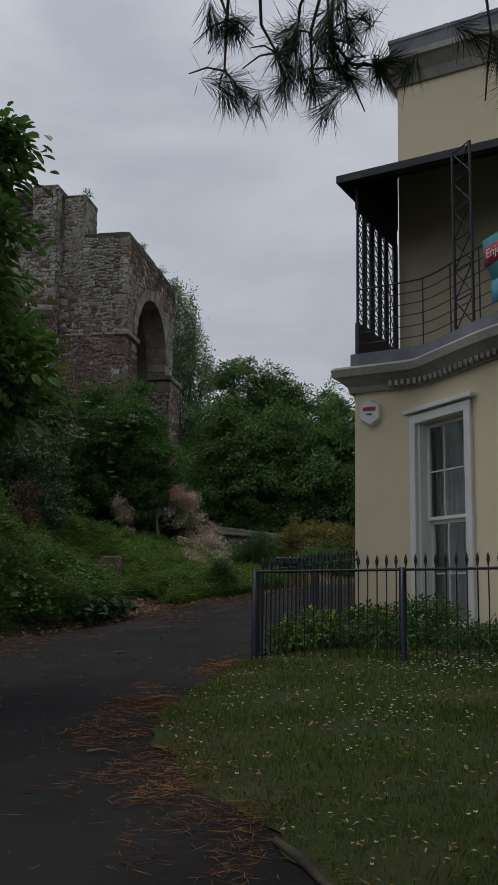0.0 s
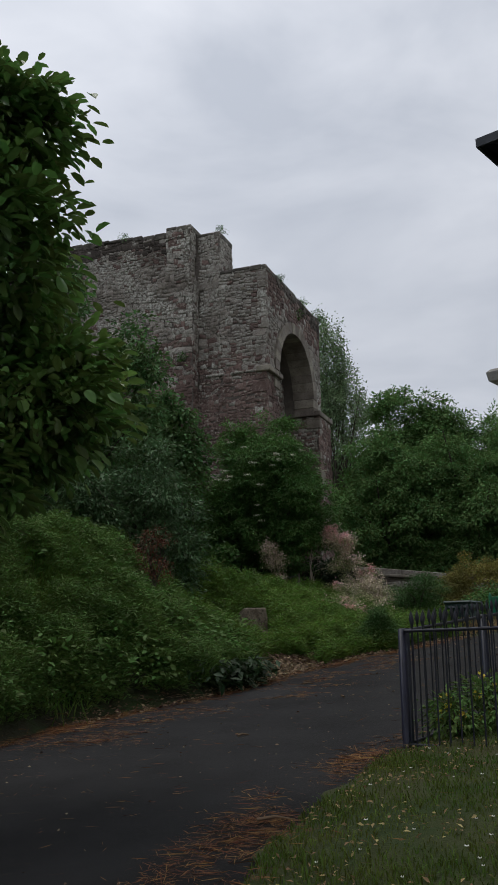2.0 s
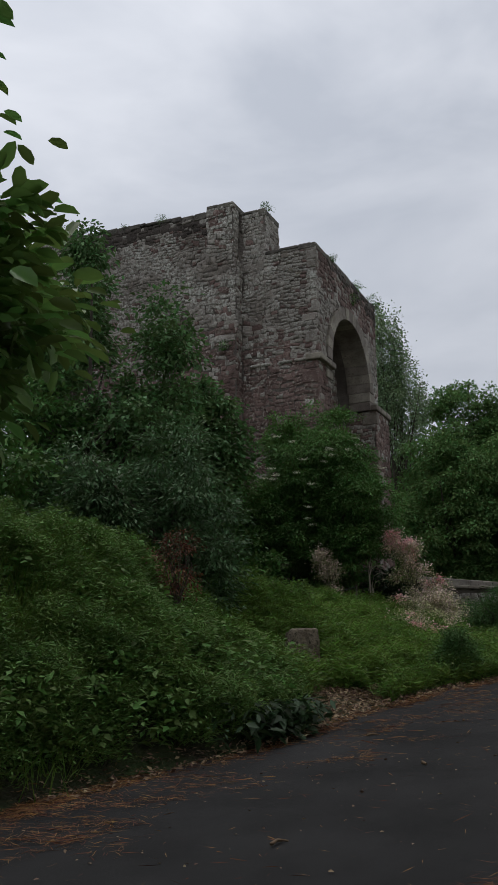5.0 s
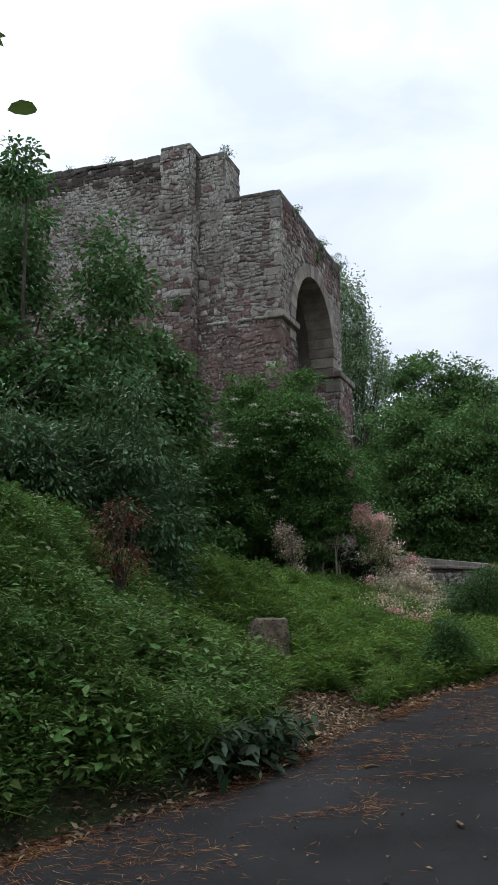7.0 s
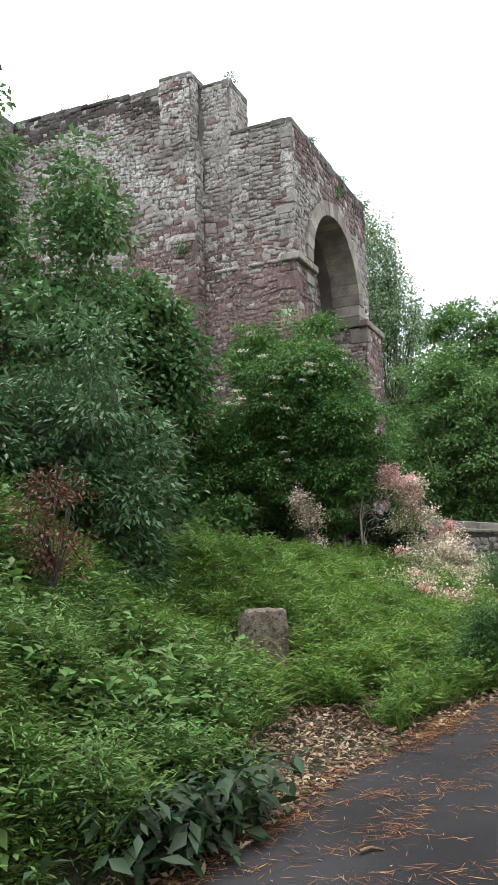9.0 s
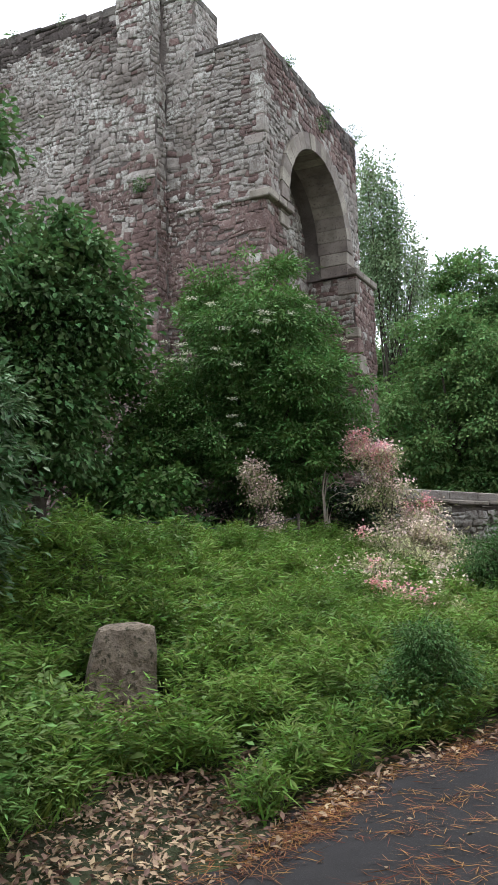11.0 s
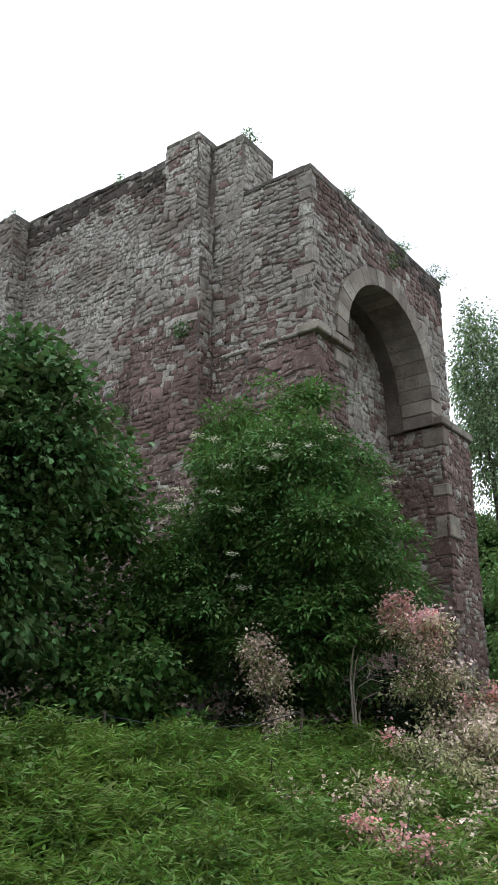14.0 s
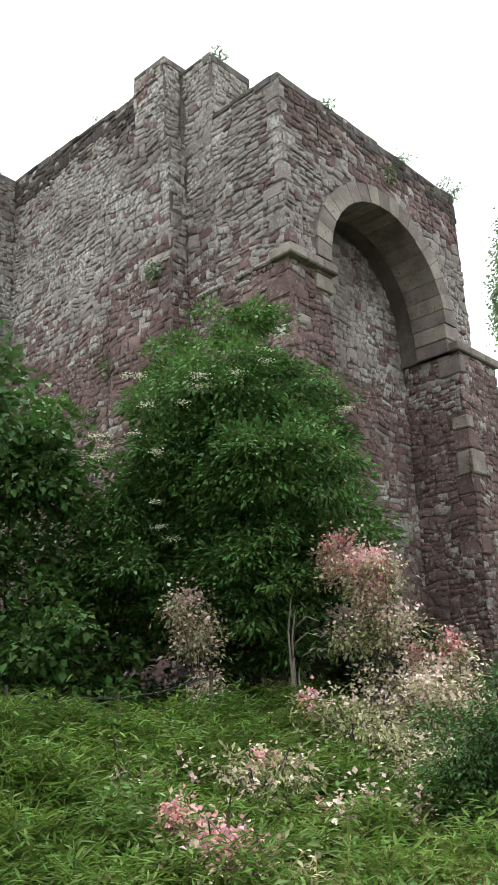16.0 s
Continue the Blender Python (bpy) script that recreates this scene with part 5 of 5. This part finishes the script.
def litter_zone(x, y):
    """Bare, leaf-strewn ground below the stone block and a strip along the path."""
    xl = np.interp(y, EDGE_Y, EDGE_X)
    below = ((x + 4.95) / 0.55) ** 2 + ((y - 16.1) / 1.4) ** 2 < 0.35 + 1.0 * patchy(x, y, 0.4)
    upper = ((x + 6.25) / 0.25) ** 2 + ((y - 15.2) / 0.7) ** 2 < 1
    front = ((x + 5.95) / 0.3) ** 2 + ((y - 17.55) / 0.4) ** 2 < 1
    return below | upper | front | (xl - x < 0.12)


def spread(n, x0, x1, y0, y1):
    x, y = rng.uniform(x0, x1, n), rng.uniform(y0, y1, n)
    xl = np.minimum(np.interp(y, EDGE_Y, EDGE_X), np.where(y > 20.2, -2.9, 9))
    return x, y, xl - x


def tufts(x, y, per, height, length, width, spread_r, droop=0.35):
    """Leafy tufts: leaves up the stems of each tuft, arching outward."""
    n = len(x)
    a = rng.uniform(0, 2 * math.pi, (n, per))
    u = rng.random((n, per)) ** 0.7
    r = spread_r * rng.uniform(0.1, 1.0, (n, per))
    h = np.broadcast_to(np.asarray(height, float), (n,))[:, None] * rng.uniform(0.75, 1.2, (n, 1))
    out = np.stack([np.cos(a), np.sin(a), np.zeros_like(a)], -1)
    P = np.stack([x, y, ground_z(x, y)], -1)[:, None] + out * r[..., None]
    P[..., 2] += u * h
    D = out + rng.normal(size=out.shape) * 0.35
    D[..., 2] += 0.55 - droop * 2 * u
    return leaf_arrays(P.reshape(-1, 3), D.reshape(-1, 3), length, width, 0.2, 0.45)


# grass and dwarf bamboo over the bank
x, y, d = spread(120000, -10, -2.6, 9.5, 17)
k = (d > np.where(y < 14.2, 0.45, 0.05)) & ~litter_zone(x, y) & (rng.random(len(x)) < 0.2 + 0.5 * patchy(x, y, 0.7))
x, y = x[k], y[k]
stuff("bank_grass", *blades(x, y, ground_z(x, y) - 0.03, 0.17 + 0.13 * patchy(x, y, 1.3, 2), 0.014, 1.4), GRASS, "lush long green grass on the bank", "grass")
x, y, d = spread(19000, -11, -2.6, 16.0, 26)
k = (d > 0.1) & ~litter_zone(x, y) & (rng.random(len(x)) < 0.55 + 0.45 * patchy(x, y, 0.5)) & ((x + 6.1) ** 2 + (y - 17.6) ** 2 > 0.2)
x, y, d = x[k], y[k], d[k]
stuff("dwarf_bamboo", *tufts(x, y, 36, np.clip(0.12 + d, 0.12, 0.15 + 0.32 * patchy(x, y, 0.3, 2)), 0.095, 0.0155, 0.1, 0.26), GRASS, "knee-high leafy dwarf bamboo and grass on the bank", "grass")
# taller drooping tussocks by the path
tx, ty = [], []
for cx, cy, n in ((-6.0, 13.2, 500), (-6.3, 12.6, 700), (-6.6, 13.4, 700), (-6.9, 12.6, 700), (-7.4, 13.2, 800), (-6.4, 11.4, 700), (-7.0, 11.8, 700), (-6.7, 14.2, 500), (-4.3, 19.6, 250), (-5.6, 20.4, 300), (-6.4, 21.8, 350), (-7.6, 22.6, 350), (-8.2, 21.5, 350), (-3.3, 21.6, 350), (-3.7, 21.9, 300)):
    tx.append(cx + rng.normal(size=n) * 0.22)
    ty.append(cy + rng.normal(size=n) * 0.22)
x, y = np.concatenate(tx), np.concatenate(ty)
stuff("tussock_grass", *blades(x, y, ground_z(x, y) - 0.03, np.where(y < 15, 0.36, 0.46), 0.011, 1.35), GRASS, "tall drooping grass tussocks", "grass")
# broad-leaved weeds
x, y, d = spread(60000, -9, -2.8, 10, 25.5)
k = (d > 0.12) & ~litter_zone(x, y) & (patchy(x, y, 0.8, 5) > np.where(y > 17, 0.66, 0.4))
x, y, d = x[k], y[k], d[k]
h = rng.uniform(0.05, 0.42, len(x)) * (0.6 + 0.8 * patchy(x, y, 0.5, 3))
P = np.stack([x, y, ground_z(x, y) + h], 1)
V, F = leaf_arrays(P, np.stack([rng.normal(size=len(x)), rng.normal(size=len(x)) - 0.3, rng.normal(size=len(x)) * 0.3 + 0.1], 1), 0.06, 0.03)
stuff("bank_weeds", V, F, L_WEED, "nettles and broad-leaved weeds on the bank", "weeds")
x, y, d = spread(6200, -8.4, -4.6, 9.6, 16.6)
k = (d > -0.02) & ~litter_zone(x, y) & (patchy(x, y, 0.6, 1) > 0.25) & (rng.random(len(x)) < np.where(y > 15.2, 0.4, 1.0))
x, y, d = x[k], y[k], d[k]
tall = 0.16 + 0.42 * patchy(x, y, 0.4, 6)
stuff("cleavers", *tufts(x, y, 85, np.minimum(tall, 0.3 + d), 0.058, 0.0125, 0.17, 0.3), L_YOUNG, "feathery bright green goosegrass on the bank", "weeds")
x, y, d = spread(800, -8.4, -4.6, 9.6, 17.0)
k = (d > 0.0) & ~litter_zone(x, y) & (patchy(x, y, 0.7, 9) > 0.5)
x, y, d = x[k], y[k], d[k]
stuff("nettles", *tufts(x, y, 26, np.minimum(0.3 + 0.3 * patchy(x, y, 0.5, 3), 0.2 + d), 0.1, 0.05, 0.1, 0.4), L_WEED, "clumps of broad toothed nettle leaves", "weeds")
# dark glossy plant at the path's edge
P = np.stack([-4.98 + rng.normal(size=900) * 0.16, 14.05 + rng.normal(size=900) * 0.4, 1.2 + rng.uniform(-0.05, 0.3, 900)], 1)
V, F = leaf_arrays(P, rng.normal(size=P.shape) * (1, 1, 0.5) + (0.5, -0.4, -0.6), 0.16, 0.055)
ob = stuff("hart_tongue_fern", V, F, L_SHADE_FERN, "dark glossy strap-leaved plant at the path edge", "fern")
# dead leaves and sticks
x, y, d = spread(75000, -7.5, -2.6, 11, 23)
k = litter_zone(x, y) & (d > -0.25) & (rng.random(len(x)) < np.where(d < 0.12, 0.45, 1.0))
x, y = x[k], y[k]
P = np.stack([x, y, np.maximum(ground_z(x, y), road_z(x, y)) + rng.uniform(0.005, 0.05, len(x))], 1)
V, F = leaf_arrays(P, rng.normal(size=P.shape) * (1, 1, 0.35), 0.055, 0.022, 0.25, 0.6)
stuff("leaf_litter", V, F, LITTER, "dry brown leaf litter", "litter")


def needle_drift(cx, cy, n, lx, lyy, ang):
    a = rng.normal(size=n) * lx
    b = rng.normal(size=n) * lyy
    c, s = math.cos(ang), math.sin(ang)
    return cx + a * c - b * s, cy + a * s + b * c


NX, NY = [], []
for k in range(95):
    yy = 9.0 + 12.0 * rng.random()
    u, w = needle_drift(float(np.interp(yy, EDGE_Y, EDGE_X)) + 0.08 + 0.1 * abs(rng.normal()), yy, int(rng.integers(50, 130)), 0.22, 0.05, 1.4 + 0.3 * rng.normal())
    NX.append(u), NY.append(w)
for k in range(46):
    yy = 9.5 + 8.0 * rng.random()
    u, w = needle_drift(float(np.interp(yy, EDGE_Y, EDGE_X)) + rng.uniform(0.2, 1.6), yy, int(rng.integers(30, 140)), 0.26, 0.05, 0.5 + 0.5 * rng.normal())
    NX.append(u), NY.append(w)
for k in range(42):
    yy = 3.4 + 6.6 * rng.random()
    u, w = needle_drift(float(np.interp(yy, LAWN_Y, LAWN_X)) - 0.22 * abs(rng.normal()), yy, int(rng.integers(50, 170)), 0.2, 0.08, 1.2 + 0.6 * rng.normal())
    NX.append(u), NY.append(w)
NX.append(rng.uniform(-5.5, -0.5, 1500)), NY.append(rng.uniform(1.5, 20, 1500))
x, y = np.concatenate(NX), np.concatenate(NY)
onlawn = x > np.interp(y, LAWN_Y, LAWN_X)
z = np.where(onlawn, lawn_z(x, y), np.maximum(ground_z(x, y), road_z(x, y))) + 0.008 + rng.uniform(0, 0.012, len(x))
V, F = leaf_arrays(np.stack([x, y, z], 1), rng.normal(size=(len(x), 3)) * (1, 1, 0.06), 0.12, 0.0045, 0.0, 0.3)
stuff("pine_needle_litter", V, F, NEEDLE, "rust-brown fallen pine needles in drifts", "litter")
x, y = rng.uniform(-5.6, -0.8, 420), rng.uniform(6, 21, 420)
k = x > np.interp(y, EDGE_Y, EDGE_X)
x, y = x[k], y[k]
V, F = leaf_arrays(np.stack([x, y, road_z(x, y) + 0.014], 1), rng.normal(size=(len(x), 3)) * (1, 1, 0.08), 0.035, 0.018)
stuff("path_leaves", V, F, LITTER, "small dry leaves scattered over the asphalt", "litter")
# twigs and pale leaves on the path
for px, py, l, a in ((-1.84, 5.6, 0.2, 0.2), (-1.95, 7.38, 0.22, 0.4), (-4.6, 15.7, 0.3, 0.1), (-3.9, 14.04, 0.14, 0.6), (-4.06, 17.25, 0.08, 1.0), (-3.0, 12.6, 0.12, 2.0), (-3.3, 10.2, 0.15, 1.2)):
    zz = float(road_z(px, py)) + 0.018
    V, F = tube_arrays([(-l / 2, 0, 0), (0, 0.02, 0.012), (l / 2, 0, 0.0)], [0.012, 0.01, 0.005], 5)
    t = apart("fallen_twig", V, F, LITTER)
    t.matrix_world = pose(px, py, zz, 0, 0, math.degrees(a))
    tagged(t, "short pale fallen twig on the asphalt", "twig", group="fallen twigs")

# ---- lawn grass and daisies ----
x, y = rng.uniform(-2.2, 5.0, 170000), rng.uniform(1.5, 10.5, 170000)
xl = np.interp(y, np.append(LAWN_Y, [9.5, 15.0]), np.append(LAWN_X, [-1.62, 0.35]))
k = (x > xl + 0.02) & (rng.random(len(x)) < 0.3 + 0.7 * patchy(x, y, 0.5, 4))
x, y = x[k], y[k]
stuff("lawn_grass", *blades(x, y, lawn_z(x, y) - 0.01, 0.035 + 0.04 * patchy(x, y, 0.6, 1), 0.006, 0.9), GRASS_LAWN, "short rough lawn grass", "grass")
x, y = rng.uniform(-2.0, 4.5, 30000), rng.uniform(2.0, 9.4, 30000)
k = (x > np.interp(y, LAWN_Y, LAWN_X) + 0.05) & (patchy(x, y, 0.5, 8) > 0.45) & (rng.random(len(x)) < 0.2)
x, y = x[k], y[k]
V, F = leaf_arrays(np.stack([x, y, lawn_z(x, y) + 0.02], 1), rng.normal(size=(len(x), 3)) * (1, 1, 0.3), 0.035, 0.016)
stuff("lawn_weeds", V, F, STRAW, "dry clippings and moss in the lawn", "grass")


def daisies():
    cx = np.concatenate([rng.uniform(-1.4, 3.5, 150), 1.0 + rng.normal(size=330) * 0.8, -0.1 + rng.normal(size=60) * 0.25])
    cy = np.concatenate([rng.uniform(3.2, 9.0, 150), 8.1 + rng.normal(size=330) * 0.33, 6.4 + rng.normal(size=60) * 0.4])
    k = cx > np.interp(cy, LAWN_Y, LAWN_X) + 0.1
    cx, cy = cx[k], cy[k]
    V, F, n = [], [], 0
    for a, b in zip(cx, cy):
        r = rng.uniform(0.007, 0.012)
        z = float(lawn_z(a, b)) + rng.uniform(0.04, 0.08)
        ring = [(a + r * math.cos(2 * math.pi * j / 8), b + r * math.sin(2 * math.pi * j / 8), z + (0.006 if j % 2 else 0.0)) for j in range(8)]
        V += [(a, b, z - 0.002)] + ring
        F += [(n, n + 1 + j, n + 1 + (j + 1) % 8) for j in range(8)]
        n += 9
    stuff("daisies", np.array(V), np.array(F), WHITE_FL, "white daisies scattered over the lawn", "flowers")


daisies()
# edging along the lawn
ey = np.arange(2.4, 4.4, 0.42)
for a, b in zip(ey, ey[1:]):
    p = np.array((np.interp(a, LAWN_Y, LAWN_X) - 0.03, a))
    q = np.array((np.interp(b, LAWN_Y, LAWN_X) - 0.03, b))
    V, F = tube_arrays([(p[0], p[1], float(road_z(*p)) + 0.02), ((p[0] + q[0]) / 2 + 0.01, (p[1] + q[1]) / 2, float(road_z(*((p + q) / 2))) + 0.03), (q[0], q[1], float(road_z(*q)) + 0.02)], [0.017, 0.02, 0.017], 7)
    apart("edging_log", V, F, BARK, lawn, smooth=True)

# ---- garden bed behind the railings ----
def bed(cx, cy, r, h, n, leaf, label, flower=None, l=0.06, w=0.025):
    zb = gz(cx, cy) + 0.05
    ob, C = plant("garden_plant", label, "plant", (cx, cy, zb), [(cx, cy, zb + h * 0.55, r, r, h * 0.45)], leaf, n, 40, 0.07, l, w, trunk=0.012, nlimbs=8)
    if flower:
        P = C[rng.random(len(C)) < 0.35]
        P = (P[:, None] + rng.normal(size=(len(P), 14, 3)) * 0.02).reshape(-1, 3)
        V, F = leaf_arrays(P, rng.normal(size=P.shape), 0.03, 0.025)
        apart("flowers", V - np.array((cx, cy, zb)), F, flower, ob)


bed(-0.95, 10.1, 0.28, 0.42, 40, L_YOUNG, "yellow-flowered leafy border plant", YELLOW)
bed(-0.45, 10.6, 0.3, 0.42, 45, L_FERN, "yellow-flowered leafy border plant", YELLOW)
bed(-1.25, 9.75, 0.15, 0.35, 16, L_YOUNG, "yellow-flowered leafy border plant", YELLOW)
bed(0.15, 10.6, 0.35, 0.5, 50, L_ELDER, "spreading green border shrub by the house")
bed(-0.2, 9.9, 0.5, 0.3, 50, L_FERN, "low green border foliage")
bed(0.7, 9.6, 0.5, 0.3, 40, L_FERN, "low green border foliage")
bed(1.4, 9.3, 0.5, 0.3, 40, L_FERN, "low green border foliage")

# ---- more shrubs near the boundary wall and on the ruin ----
plant("leafy_shrub", "loose green shrub before the golden hedge", "shrub", (-2.6, 26.0, gz(-2.6, 26)), [(-2.6, 26, 2.6, 1.0, 0.8, 0.55), (-1.0, 26.5, 2.5, 1.2, 0.8, 0.55)], L_ELDER, 150, 70, 0.16, 0.11, 0.04, nlimbs=10)
x, y = -3.45 + rng.normal(size=2200) * 0.6, 22.3 + rng.normal(size=2200) * 0.4
stuff("dry_grass", *blades(x, y, ground_z(x, y), np.full(2200, 0.4), 0.01, 0.9), STRAW, "straw-coloured dead grass", "grass")
for cx, cy, cz, k in ((-11.85, 29.2, 16.12, 1.3), (-9.95, 30.3, 14.55, 0.8), (-9.95, 32.9, 14.55, 1.2), (-9.95, 34.85, 14.6, 1.6), (-15.6, 28.9, 16.5, 1.2), (-17.2, 28.9, 16.6, 0.6), (-19.3, 28.4, 16.7, 1.2), (-12.9, 28.33, 11.3, 1.0), (-14.9, 28.75, 10.0, 1.2), (-9.93, 32.2, 13.75, 1.2), (-15.5, 28.75, 9.0, 1.4)):
    (V, F), C = crown_arrays([(cx, cy, cz + 0.12 * k, 0.16 * k, 0.14 * k, 0.16 * k)], int(16 * k), 20, 0.06, 0.06, 0.022)
    pieces = [tube_arrays([(cx, cy, cz - 0.05), tuple(c)], [0.006, 0.003], 4) for c in C[:6]]
    ob = apart("wall_plant", V, F, L_ELDER)
    apart("stem", *join(pieces), BARK, ob)
    tagged(ob, "small wild plant rooted in the ruined wall", "plant", group="plants on the ruin", kind="stuff")
# flower heads on the elder
d = unit(rng.normal(size=(26, 3)) * (1, 1, 0.8) + (0.25, -0.9, 0.15))
heads = np.array((-9.2, 26.25, 6.1)) + d * (1.95, 1.65, 1.95)
for h in heads:
    P = h + rng.normal(size=(60, 3)) * (0.055, 0.055, 0.015)
    V, F = leaf_arrays(P, rng.normal(size=P.shape) * (1, 1, 0.2), 0.025, 0.022)
    apart("flower_head", V - np.array(ELDER), F, CREAM, elder)["kind"] = "stuff"
# wire fence along the top of the bank
fence = thing("wire_fence", "low dark wire fence along the top of the bank", "fence", (0, 0, 0))
fp = [(-7.45, 24.25), (-8.4, 23.9), (-9.6, 23.4), (-11.2, 22.9)]
for x, y in fp:
    z = gz(x, y)
    apart("post", *tube_arrays([(x, y, z - 0.1), (x + 0.02, y, z + 0.6)], [0.022, 0.018], 6), BARK, fence)
for h in (0.2, 0.38, 0.55):
    for (x0, y0), (x1, y1) in zip(fp, fp[1:]):
        apart("wire", *tube_arrays([(x0, y0, gz(x0, y0) + h), ((x0 + x1) / 2, (y0 + y1) / 2, (gz(x0, y0) + gz(x1, y1)) / 2 + h - 0.04), (x1, y1, gz(x1, y1) + h)], [0.006, 0.006, 0.006], 4), IRON, fence)
